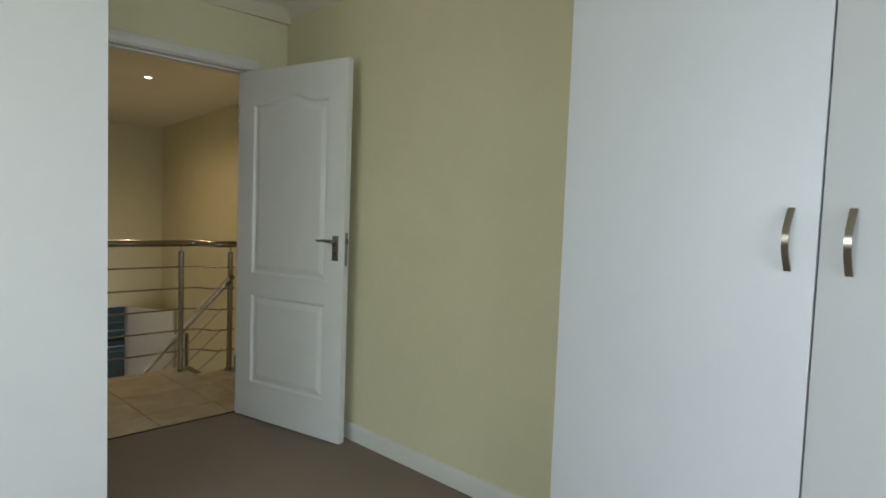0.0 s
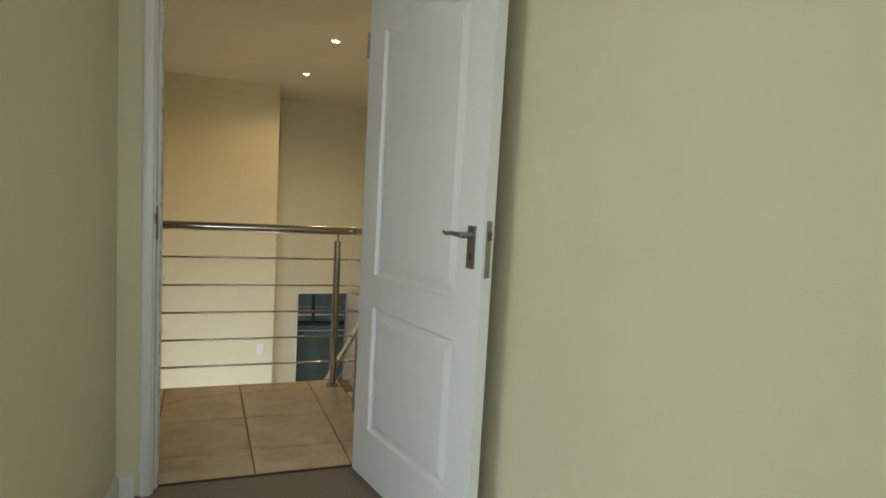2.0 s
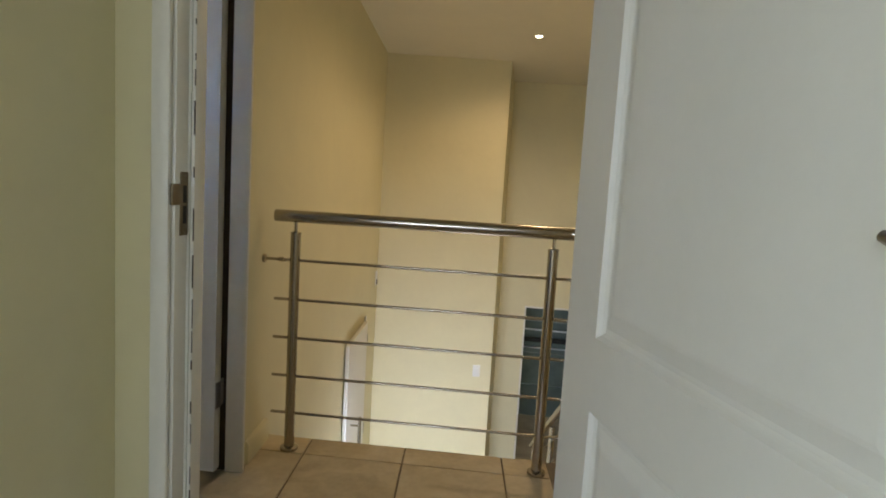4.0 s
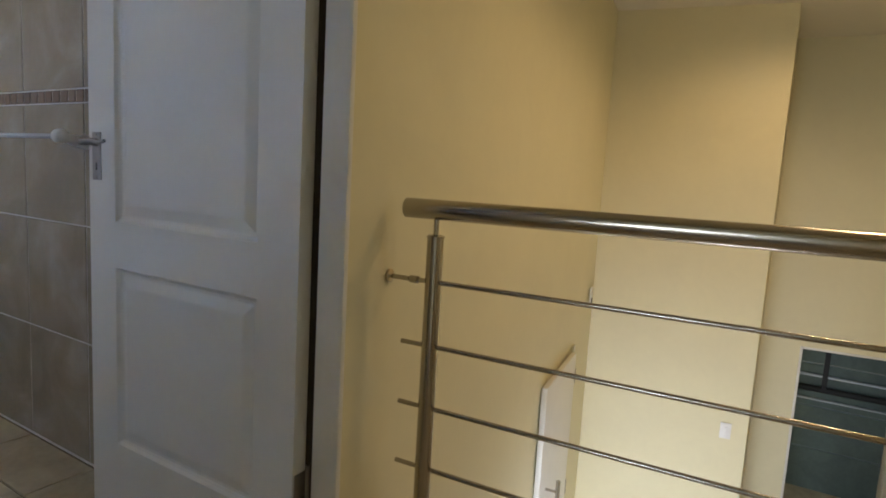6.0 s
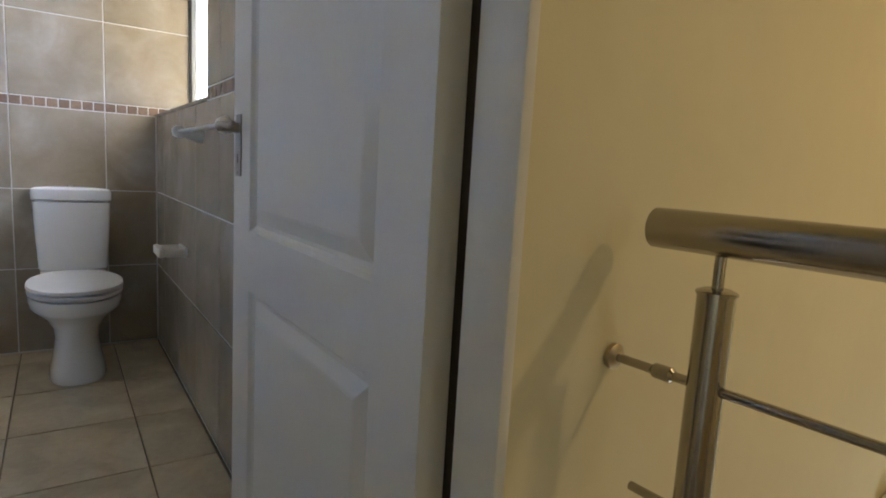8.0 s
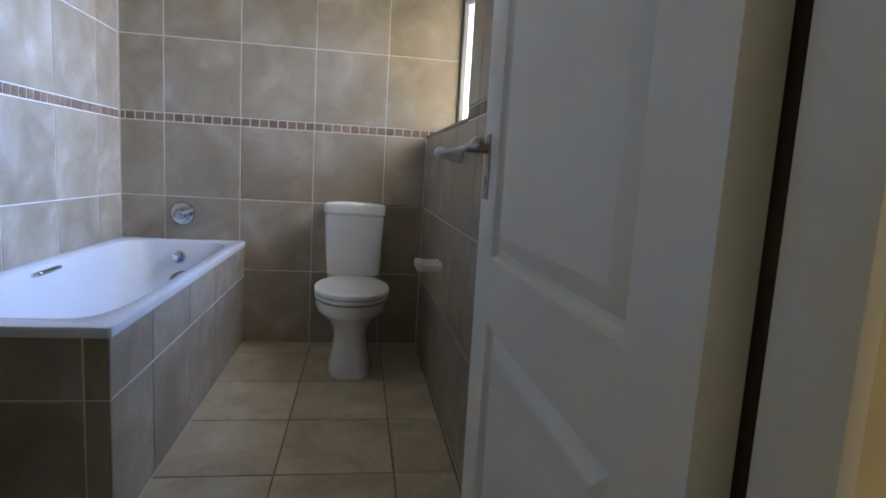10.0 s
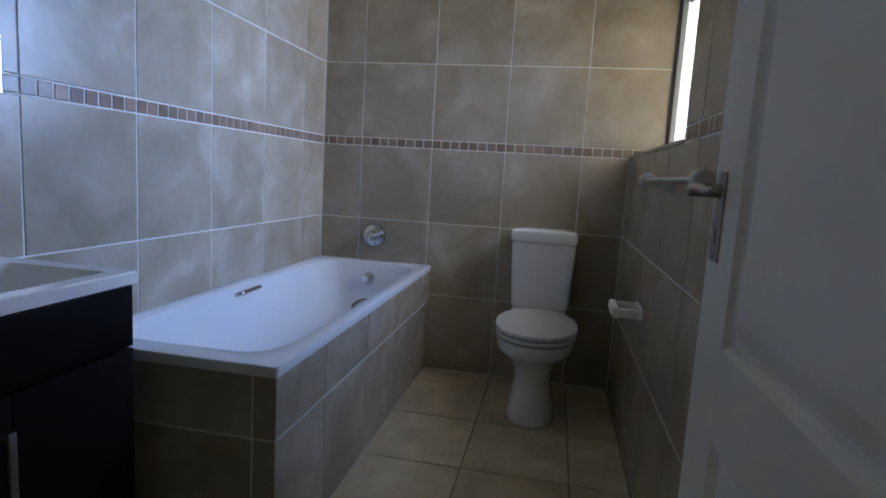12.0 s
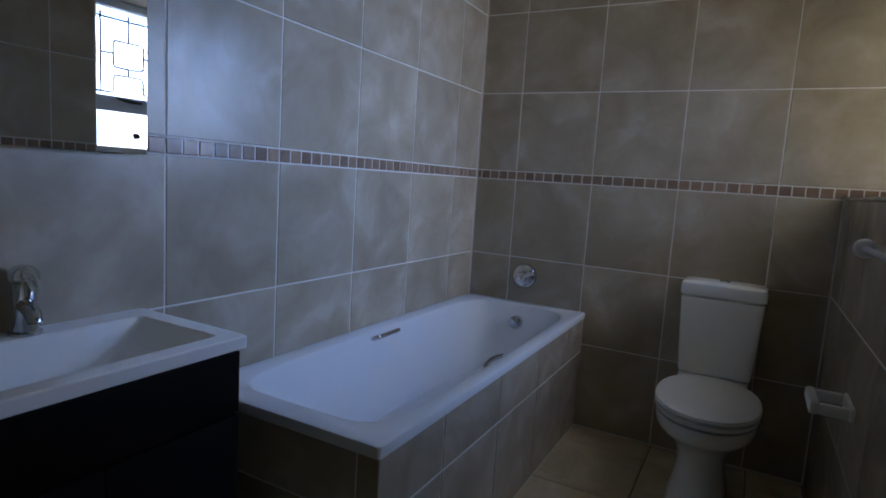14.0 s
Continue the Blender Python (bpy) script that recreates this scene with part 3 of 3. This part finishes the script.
gdoor = thing("garage_doorway_leaf", pose(0.855, 5.70, LOW, 0, 0, math.degrees(math.atan2(-0.70, 0.385))), "plain white door standing open by the dark doorway", "door")
part("leaf", boxes((0.0, 0.0, 0.005, 0.80, 0.04, 2.065), bevel=0.003), WHITE, gdoor)
part("lever_handle", rod(smooth_path([(0.74, -0.03, 1.03), (0.70, -0.05, 1.03), (0.62, -0.05, 1.03)], 4), 0.009, 10), SATIN, gdoor)
garage = thing("garage_door", pose(0.8, 7.6, LOW), "dark grey-green sectional garage door", "garage door")
for k in range(5):
    part("panel", boxes((-1.6, 0.0, 0.5 * k + 0.006, 1.7, 0.05, 0.5 * k + 0.494), bevel=0.006), GREYDOOR, garage, smooth=False)
part("cross_rail", boxes((-1.6, -0.05, 1.36, 1.7, -0.01, 1.38)), ALU, garage, "pale metal cross rail")
part("cross_rail", boxes((-1.6, -0.05, 1.085, 1.7, -0.01, 1.10)), ALU, garage, "pale metal cross rail")
# shading at the panel joint, built as a dark bar between the rails
part("joint_shade_bar", rod([Vector((-1.6, -0.05, 1.22)), Vector((1.7, -0.05, 1.22))], 0.035, 12), RUBBER, garage, "dark bar standing in for joint shade between the rails")
part("centre_rail", boxes((-0.33, -0.10, 1.22, -0.28, -0.061, 2.5)), RUBBER, garage, "dark vertical opener rail")
lining = thing("door_frame_garage", pose(-0.3, 5.60, LOW, 0, 0, math.degrees(math.atan2(0.175, 1.75))), "white painted lining of the garage doorway", "door frame", kind="structure")
for x0, x1 in ((0.4505, 0.470), (1.160, 1.1895)):
    part("jamb", boxes((x0, -0.006, 0.0, x1, 0.156, -0.187 - LOW), bevel=0.003), TRIMW, lining)
part("head", boxes((0.4705, -0.006, -0.205 - LOW, 1.1595, 0.156, -0.1855 - LOW), bevel=0.003), TRIMW, lining)

# ---- bathroom things ----
bath = thing("bathtub", pose(-3.02, -0.385, 0), "white acrylic bathtub set in a tiled surround", "bathtub")
hx, hy, rim = 0.893, 0.328, 0.594
rings = [rounded(0, 0, rim - 0.030, hx - 0.001, hy - 0.001, 0.010), rounded(0, 0, rim - 0.006, hx, hy, 0.012), rounded(0, 0, rim - 0.0015, hx - 0.002, hy - 0.002, 0.014), rounded(0, 0, rim, hx - 0.007, hy - 0.007, 0.016),
         ellipse(-0.01, 0, rim, hx - 0.065, hy - 0.045, 64, 7), ellipse(-0.01, 0, rim - 0.008, hx - 0.075, hy - 0.056, 64, 6.5),
         ellipse(-0.02, 0, rim - 0.10, hx - 0.10, hy - 0.075, 64, 5.5), ellipse(-0.04, 0, rim - 0.26, hx - 0.15, hy - 0.095, 64, 5),
         ellipse(-0.05, 0, rim - 0.35, hx - 0.20, hy - 0.12, 64, 4.5), ellipse(-0.06, 0, rim - 0.385, hx - 0.28, hy - 0.17, 64, 4)]
bm = bmesh.new()
loft(bm, rings, False)
bm.faces.new([v for v in list(bm.verts)[-64:]])
part("tub", bm, ACRYLIC, bath)
for s, gx in ((-1, 0.012), (1, 0.06)):
    y = s * 0.257
    grip = rod(smooth_path([(gx - 0.085, y + s * 0.010, rim - 0.034), (gx - 0.075, y - s * 0.012, rim - 0.026), (gx, y - s * 0.020, rim - 0.022), (gx + 0.075, y - s * 0.012, rim - 0.026), (gx + 0.085, y + s * 0.010, rim - 0.034)], 5), 0.009, 10)
    part("grip", grip, CHROME, bath, "chrome bath grip handle")
part("overflow_knob", rod([(-0.805, 0.004, 0.508), (-0.785, 0.004, 0.508), (-0.770, 0.004, 0.508), (-0.762, 0.004, 0.508), (-0.758, 0.004, 0.508)], [0.030, 0.034, 0.033, 0.024, 0.008], 28), CHROME, bath, "round chrome overflow knob")
surround = thing("bath_surround", pose(-3.02, -0.385, 0), "tiled box enclosing the bathtub", "bath panel")
part("core_side", boxes((-0.90, 0.295, 0.0, 0.880, 0.318, 0.570)), GROUT, surround, smooth=False)
part("core_end", boxes((0.855, -0.328, 0.0, 0.880, 0.295, 0.570)), GROUT, surround, smooth=False)

mixer = thing("bath_mixer", pose(-3.918, -0.394, 0.733) @ Matrix.Scale(1.25, 4), "round chrome concealed bath mixer on the tiled wall", "tap")
part("escutcheon", rod([(0, 0, 0), (0.006, 0, 0), (0.014, 0, 0), (0.021, 0, 0), (0.026, 0, 0), (0.029, 0, 0)], [0.053, 0.053, 0.050, 0.043, 0.033, 0.022], 36), CHROME, mixer)
part("hub", rod([(0.026, 0, 0), (0.048, 0, 0), (0.056, 0, 0), (0.062, 0, 0), (0.065, 0, 0)], [0.024, 0.023, 0.020, 0.013, 0.004], 24), CHROME, mixer)
part("lever", rod(smooth_path([(0.046, 0, 0), (0.060, 0.032, 0.014), (0.068, 0.066, 0.026)], 4), [0.010] * 8 + [0.008], 10), CHROME, mixer)

# toilet
wc = thing("toilet", pose(-3.92, 0.548, 0), "white close-coupled ceramic toilet with the lid closed", "toilet")
body = [(0.40, 0.0, 0.202, 0.111, 2.5), (0.40, 0.010, 0.206, 0.114, 2.5), (0.40, 0.05, 0.198, 0.108, 2.5), (0.395, 0.12, 0.180, 0.094, 2.4), (0.39, 0.185, 0.172, 0.087, 2.3), (0.39, 0.235, 0.182, 0.097, 2.2),
        (0.395, 0.285, 0.222, 0.128, 2.2), (0.40, 0.318, 0.268, 0.163, 2.2), (0.405, 0.340, 0.292, 0.180, 2.2), (0.405, 0.372, 0.302, 0.185, 2.2), (0.405, 0.390, 0.300, 0.184, 2.2)]
part("bowl", loft(bmesh.new(), [ellipse(c, 0, z, a, b, 40, p) for c, z, a, b, p in body]), CERAMIC, wc)
part("seat", loft(bmesh.new(), [ellipse(0.44, 0, z, a, b, 40, 2.2) for z, a, b in ((0.3895, 0.236, 0.156), (0.398, 0.238, 0.158), (0.401, 0.264, 0.183), (0.404, 0.266, 0.185), (0.414, 0.266, 0.185), (0.417, 0.256, 0.176))]), PLASTIC, wc, "white toilet seat")
part("lid", loft(bmesh.new(), [ellipse(0.44, 0, z, a, b, 40, 2.2) for z, a, b in ((0.4175, 0.236, 0.156), (0.4265, 0.238, 0.158), (0.428, 0.268, 0.188), (0.441, 0.266, 0.186), (0.448, 0.245, 0.168), (0.450, 0.20, 0.13))]), PLASTIC, wc, "closed white toilet lid")
part("cistern_ledge", loft(bmesh.new(), [ellipse(0.135, 0, z, a, b, 48, 5) for z, a, b in ((0.30, 0.10, 0.10), (0.35, 0.118, 0.128), (0.41, 0.122, 0.138), (0.436, 0.120, 0.137), (0.440, 0.112, 0.130))]), CERAMIC, wc)
tank = loft(bmesh.new(), [ellipse(0.095, 0, z, a, b, 48, 9) for z, a, b in ((0.441, 0.074, 0.134), (0.446, 0.080, 0.141), (0.46, 0.083, 0.145), (0.60, 0.087, 0.154), (0.776, 0.090, 0.162), (0.7765, 0.080, 0.152), (0.784, 0.080, 0.152))])
part("cistern", tank, CERAMIC, wc)
lid = part("cistern_lid", loft(bmesh.new(), [ellipse(0.095, 0, z, a, b, 48, 8) for z, a, b in ((0.783, 0.090, 0.163), (0.787, 0.094, 0.167), (0.822, 0.095, 0.168), (0.836, 0.091, 0.164), (0.843, 0.08, 0.152), (0.847, 0.05, 0.10))]), CERAMIC, wc)
part("flush_button", rod([(0.095, 0, 0.845), (0.095, 0, 0.853)], [0.022, 0.019], 20), CHROME, lid, "chrome flush button")

# vanity
van = thing("vanity_cabinet", pose(-1.665, -0.713, 0), "black wood-veneer vanity cabinet under the basin", "vanity")
part("carcass", boxes((-0.298, 0.0, 0.10, 0.298, 0.365, 0.70), bevel=0.002), BLACKW, van)
for x in (-0.298, 0.282):
    part("side_panel", boxes((x, 0.0, 0.7005, x + 0.016, 0.365, 0.807)), BLACKW, van)
part("fascia", boxes((-0.298, 0.3655, 0.668, 0.298, 0.383, 0.806), bevel=0.0015), BLACKW, van)
for x0, x1 in ((-0.298, -0.0015), (0.0015, 0.298)):
    d = part("cabinet_door", boxes((x0, 0.3655, 0.105, x1, 0.383, 0.662), bevel=0.0015), BLACKW, van)
hxn = 0.022
part("handle", boxes((hxn - 0.008, 0.398, 0.43, hxn + 0.008, 0.406, 0.602), (hxn - 0.006, 0.383, 0.44, hxn + 0.006, 0.4, 0.45), (hxn - 0.006, 0.383, 0.582, hxn + 0.006, 0.4, 0.592), bevel=0.0015), SATIN, d, "dull steel bar handle")
for x in (-0.27, 0.27):
    for y in (0.03, 0.33):
        part("leg", rod([(x, y, 0.0), (x, y, 0.1)], 0.015, 12), STEEL, van)
basin = thing("basin", pose(-1.680, -0.526, 0.798), "white ceramic drop-in basin top", "basin")
rg = [rounded(0, 0, 0.008, 0.306, 0.187, 0.006), rounded(0, 0, 0.010, 0.311, 0.190, 0.008), rounded(0, 0, 0.035, 0.312, 0.190, 0.009), rounded(0, 0, 0.038, 0.309, 0.187, 0.012),
      rounded(0, 0.014, 0.038, 0.264, 0.134, 0.012), rounded(0, 0.014, 0.034, 0.259, 0.130, 0.012), rounded(0, 0.014, -0.012, 0.205, 0.118, 0.018), rounded(0, 0.014, -0.055, 0.130, 0.106, 0.030), rounded(0, 0.014, -0.066, 0.085, 0.080, 0.040)]
bm = bmesh.new()
loft(bm, rg, False)
bm.faces.new(list(bm.verts)[-64:])
part("bowl", bm, CERAMIC, basin, smooth=False)
part("drain", rod([(0, 0.014, -0.067), (0, 0.014, -0.062), (0, 0.014, -0.060)], [0.024, 0.024, 0.014], 20), CHROME, basin, "small chrome basin waste")
tap = thing("basin_tap", pose(-1.705, -0.676, 0.836) @ Matrix.Scale(0.87, 4), "chrome basin mixer tap with a domed lever", "tap")
part("body", rod([(0, 0, 0), (0, 0, 0.006), (0, 0, 0.010), (0, 0, 0.08), (0, 0, 0.125)], [0.036, 0.036, 0.027, 0.0255, 0.027], 24), CHROME, tap)
part("spout", rod(smooth_path([(0.004, 0.01, 0.072), (0.012, 0.05, 0.070), (0.020, 0.085, 0.058), (0.022, 0.093, 0.046)], 5), [0.019] * 10 + [0.016] * 6, 16), CHROME, tap)
part("lever", loft(bmesh.new(), [ellipse(0, 0, z, r, r, 24) for z, r in ((0.126, 0.027), (0.134, 0.034), (0.150, 0.032), (0.164, 0.020), (0.168, 0.006))]), CHROME, tap)
part("lever_tip", rod(smooth_path([(0.004, 0.02, 0.146), (0.012, 0.06, 0.140), (0.02, 0.095, 0.122)], 4), [0.015, 0.0145, 0.014, 0.013, 0.012, 0.011, 0.010, 0.009, 0.007], 12), CHROME, tap)

mirror = thing("mirror", pose(-1.612, -0.6990, 1.60, 0, 0, -2.2), "frameless rectangular mirror above the basin", "mirror")
for x in (-0.25, 0.25):
    part("fixing", rod([(x, -0.024, 0.2), (x, -0.005, 0.2)], 0.008, 10), CHROME, mirror)
part("glass", boxes((-0.372, -0.005, -0.378, 0.372, 0.0, 0.42), bevel=0.0008), MIRROR, mirror, smooth=False)

# towel rail and paper holder
tr = thing("towel_rail", pose(-2.365, 0.938, 1.113), "white towel rail with rounded end knobs", "towel rail")
for x in (-0.355, 0.33):
    part("bracket", rod([(x, 0, -0.012), (x, -0.03, -0.012), (x, -0.075, 0.0), (x, -0.088, 0.0)], [0.024, 0.018, 0.013, 0.013], 16), PLASTIC, tr)
    part("knob", loft(bmesh.new(), [ellipse(0, 0, z, r, r, 16) for z, r in ((-0.024, 0.006), (-0.020, 0.016), (-0.008, 0.022), (0.008, 0.023), (0.018, 0.019), (0.024, 0.008))]), PLASTIC, tr).matrix_local = pose(x, -0.080, 0, 0, 90, 0)
part("bar", rod([(-0.355, -0.080, 0), (0.33, -0.080, 0)], 0.0075, 14), ALU, tr, "pale metal bar")
ph = thing("paper_holder", pose(-3.085, 0.938, 0.624), "white plastic toilet paper holder, empty", "paper holder")
part("backplate", boxes((-0.080, -0.014, -0.021, 0.080, 0.0, 0.022), bevel=0.006), PLASTIC, ph)
for x in (-0.080, 0.058):
    part("arm", boxes((x, -0.088, -0.016, x + 0.022, -0.0135, 0.018), bevel=0.007), PLASTIC, ph)
part("front_bar", boxes((-0.083, -0.112, -0.018, 0.083, -0.086, 0.022), bevel=0.009), PLASTIC, ph)

# window
WX0, WX1, WZ0, WZ1, WY = -3.92, -2.662, 1.24, 2.028, 1.115
win = thing("window_1", pose(-3.29, WY, WZ0), "grey aluminium window with burglar bars above a tiled sill", "window", kind="structure")
inv = win.matrix_world.inverted()


def wbox(*rows, bevel=0.002):
    return boxes(*rows, bevel=bevel, m=inv)


part("window_frame", wbox((WX0 - 0.008, WY + 0.004, WZ0, WX0 + 0.004, WY + 0.03, WZ1), (WX1 - 0.045, WY, WZ0, WX1, WY + 0.05, WZ1), (WX0 + 0.004, WY, WZ1 - 0.04, WX1 - 0.045, WY + 0.05, WZ1), (WX0 + 0.004, WY, WZ0, WX1 - 0.045, WY + 0.05, WZ0 + 0.03)), ALU, win)
part("transom", wbox((-3.20, WY - 0.006, 1.455, WX1 - 0.045, WY + 0.045, 1.535)), ALU, win)
part("mullion", wbox((-3.25, WY + 0.001, WZ0 + 0.03, -3.20, WY + 0.046, WZ1 - 0.04)), ALU, win)
for x0, x1, z0, z1 in ((WX0 + 0.004, -3.25, WZ0 + 0.03, WZ1 - 0.04), (-3.20, WX1 - 0.045, WZ0 + 0.03, 1.455), (-3.20, WX1 - 0.045, 1.535, WZ1 - 0.04)):
    pane = part("pane", wbox((x0, WY + 0.02, z0, x1, WY + 0.024, z1), bevel=0), PANE, win, smooth=False)
    pane.visible_shadow = False
part("stay", rod([inv @ Vector((-2.84, WY - 0.012, 1.522)), inv @ Vector((-2.90, WY - 0.018, 1.516)), inv @ Vector((-2.97, WY - 0.016, 1.512))], [0.006, 0.012, 0.007], 8), RUBBER, win, "dark window stay")
part("catch", rod([inv @ Vector((-2.955, WY + 0.018, 1.335)), inv @ Vector((-2.955, WY - 0.006, 1.335))], [0.019, 0.015], 16), RUBBER, win, "round dark catch")
bars = bmesh.new()
by = WY + 0.075
def soft_square(u0, u1, z0, z1, radius=0.02):
    pts = [(u, z) for u, z, _ in rounded((u0 + u1) / 2, (z0 + z1) / 2, 0, (u1 - u0) / 2, (z1 - z0) / 2, radius, 24)]
    return pts + pts[:1]


lines = [soft_square(0.115, 0.28, 1.695, 1.835), [(0.05, 1.56), (0.05, 1.97)], [(0.05, 1.765), (0.115, 1.765)], [(0.28, 1.765), (0.345, 1.765)], [(0.197, 1.835), (0.197, 1.97)], [(0.197, 1.655), (0.197, 1.695)],
         [(0.0, 1.56), (0.10, 1.56), (0.113, 1.566), (0.117, 1.58), (0.117, 1.635), (0.122, 1.65), (0.135, 1.655), (0.26, 1.655), (0.273, 1.65), (0.278, 1.635), (0.278, 1.58), (0.284, 1.566), (0.297, 1.56), (0.45, 1.56)],
         [(0.345, 1.56), (0.345, 1.97)], [(0.0, 1.945), (0.45, 1.945)]]
for ln in lines:
    tube(bars, [inv @ Vector((-2.75 - u, by, z)) for u, z in ln], 0.006, 6)
part("burglar_bars", bars, BARS, win, "thin dark burglar bars in a geometric pattern")
part("frame_seal", wbox((WX0 - 0.004, WY - 0.012, WZ0, WX0 + 0.005, WY + 0.003, WZ1), bevel=0), RUBBER, win, "thin dark seal beside the frame")
part("window_sill", wbox((WX0, 0.936, 1.2255, WX1, WY, 1.2395), bevel=0.003), TILE, win)
bed_win = thing("window_2", pose(-1.3, -5.5, 0.7), "white framed bedroom window", "window", kind="structure")
part("window_frame", boxes((-1.4, 0.0, 0.0, -1.35, 0.06, 1.5), (1.35, 0.0, 0.0, 1.4, 0.06, 1.5), (-1.35, 0.0, 1.45, 1.35, 0.06, 1.5), (-1.35, 0.0, 0.0, 1.35, 0.06, 0.05), (-0.03, 0.0, 0.05, 0.03, 0.06, 1.45)), ALU, bed_win)
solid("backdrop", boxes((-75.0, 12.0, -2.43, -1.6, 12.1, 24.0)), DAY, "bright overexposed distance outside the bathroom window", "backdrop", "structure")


# ---- tiles ----
tile_cache = {}


def tile_data(w, h, mat, lean=0.0):
    key = (round(w, 3), round(h, 3), mat.name, lean)
    if key not in tile_cache:
        c, t = min(0.0018, w * 0.1), 0.006
        rings = [[(a * (w / 2 - d) - lean * b * (h / 2 - d), b * (h / 2 - d), z) for a, b in ((-1, -1), (1, -1), (1, 1), (-1, 1))] for d, z in ((0, 0), (0, t - c), (c, t))]
        bm = loft(bmesh.new(), rings, False)
        bm.faces.new(list(bm.verts)[-4:])
        tile_cache[key] = mesh_of("tile", bm, mat)
    return tile_cache[key]


def lay(parent, m, us, vs, mat, name="tile", gap=0.0055, lean=0.0):
    """Tiles between the joints us and vs of a plane whose pose is m (its z points out of the surface)."""
    inv = parent.matrix_world.inverted()
    for u0, u1 in zip(us, us[1:]):
        for v0, v1 in zip(vs, vs[1:]):
            if u1 - u0 < 0.012 or v1 - v0 < 0.012:
                continue
            ob = new(name, tile_data(u1 - u0 - gap, v1 - v0 - gap, mat, lean))
            ob.parent = parent
            ob.matrix_local = inv @ m @ pose((u0 + u1) / 2 - lean * (v0 + v1) / 2, (v0 + v1) / 2, 0)


def steps(a, b, size, through):
    """Joint lines from a to b, size apart, one of them at through."""
    k = math.ceil((a - through) / size)
    out = [a]
    while through + k * size < b - 0.012:
        if through + k * size > a + 0.012:
            out.append(through + k * size)
        k += 1
    return out + [b]


things = {o.name: o for o in scene.objects}
back, south, north = things["wall_bath_back"], things["wall_bath_south"], things["wall_bath_north"]
LOWROWS, HIGHROWS, BAND = [0.0, 0.426, 0.826, 1.228], [1.273, 1.673, 2.073, 2.41], [1.228, 1.273]
to_back = Matrix(((0, 0, 1, -3.9295), (1, 0, 0, 0), (0, 1, 0, 0), (0, 0, 0, 1)))
to_south = Matrix(((-1, 0, 0, 0), (0, 0, 1, -0.7225), (0, 1, 0, 0), (0, 0, 0, 1)))
to_north = Matrix(((1, 0, 0, 0), (0, 0, -1, 0.9475), (0, 1, 0, 0), (0, 0, 0, 1)))
low_u = steps(-0.713, 0.938, 0.398, 0.704)
lay(back, to_back, low_u, LOWROWS, TILE)
lay(back, to_back, steps(-0.713, 1.11, 0.398, 0.704), HIGHROWS[:3], TILE)
lay(back, to_back, low_u, HIGHROWS[2:], TILE)
lay(back, to_back, steps(-0.713, 1.11, 0.0497, 0.704), BAND, MOSAIC, "mosaic_tile")
su = [-x for x in steps(-3.92, -1.02, 0.402, -2.860)][::-1]
lay(south, to_south, su, LOWROWS, TILE)
lay(south, to_south, su, HIGHROWS, TILE)
lay(south, to_south, steps(1.02, 3.92, 0.05025, 2.860), BAND, MOSAIC, "mosaic_tile")
nu = steps(-3.92, -1.04, 0.402, -2.860)
lay(north, to_north, nu, LOWROWS, TILE)
nu2 = steps(-2.655, -1.04, 0.402, -2.458)
lay(north, to_north, nu2, HIGHROWS[:3], TILE)
lay(north, to_north, nu, HIGHROWS[2:], TILE)
lay(north, to_north, steps(-2.655, -1.04, 0.05025, -2.458), BAND, MOSAIC, "mosaic_tile")
# bath surround
surround = things["bath_surround"]
to_side = Matrix(((-1, 0, 0, 0), (0, 0, 1, -0.0705), (0, 1, 0, 0), (0, 0, 0, 1)))
lay(surround, to_side, [2.134] + [2.458, 2.860, 3.262, 3.664, 3.918], [0.004, 0.39, 0.572], TILE)
to_end = Matrix(((0, 0, 1, -2.1435), (1, 0, 0, 0), (0, 1, 0, 0), (0, 0, 0, 1)))
lay(surround, to_end, [-0.712, -0.532, -0.13, -0.061], [0.004, 0.39, 0.572], TILE)
# floors
flat = pose(0, 0, -0.008)
lay(bathfloor, flat, steps(-3.918, -0.96, 0.43, -3.307), steps(-0.712, 0.936, 0.405, 0.316), FLOORT, "floor_tile", 0.006)
# the landing's tiles start from one corner near the doorway
rows_at = pose(-0.272, 0.712, -0.008, 0, 0, SKEW)
shear = math.tan(radians(LEAN - SKEW))
lay(landing, rows_at, steps(-0.71, 0.60, 0.412, 0.0), steps(-0.645, 0.551, 0.402, 0.0), FLOORT, "floor_tile", 0.007, shear)
lay(landing, rows_at, steps(0.60, 1.50, 0.412, 0.0), steps(-0.645, 0.301, 0.402, 0.0), FLOORT, "floor_tile", 0.007, shear)
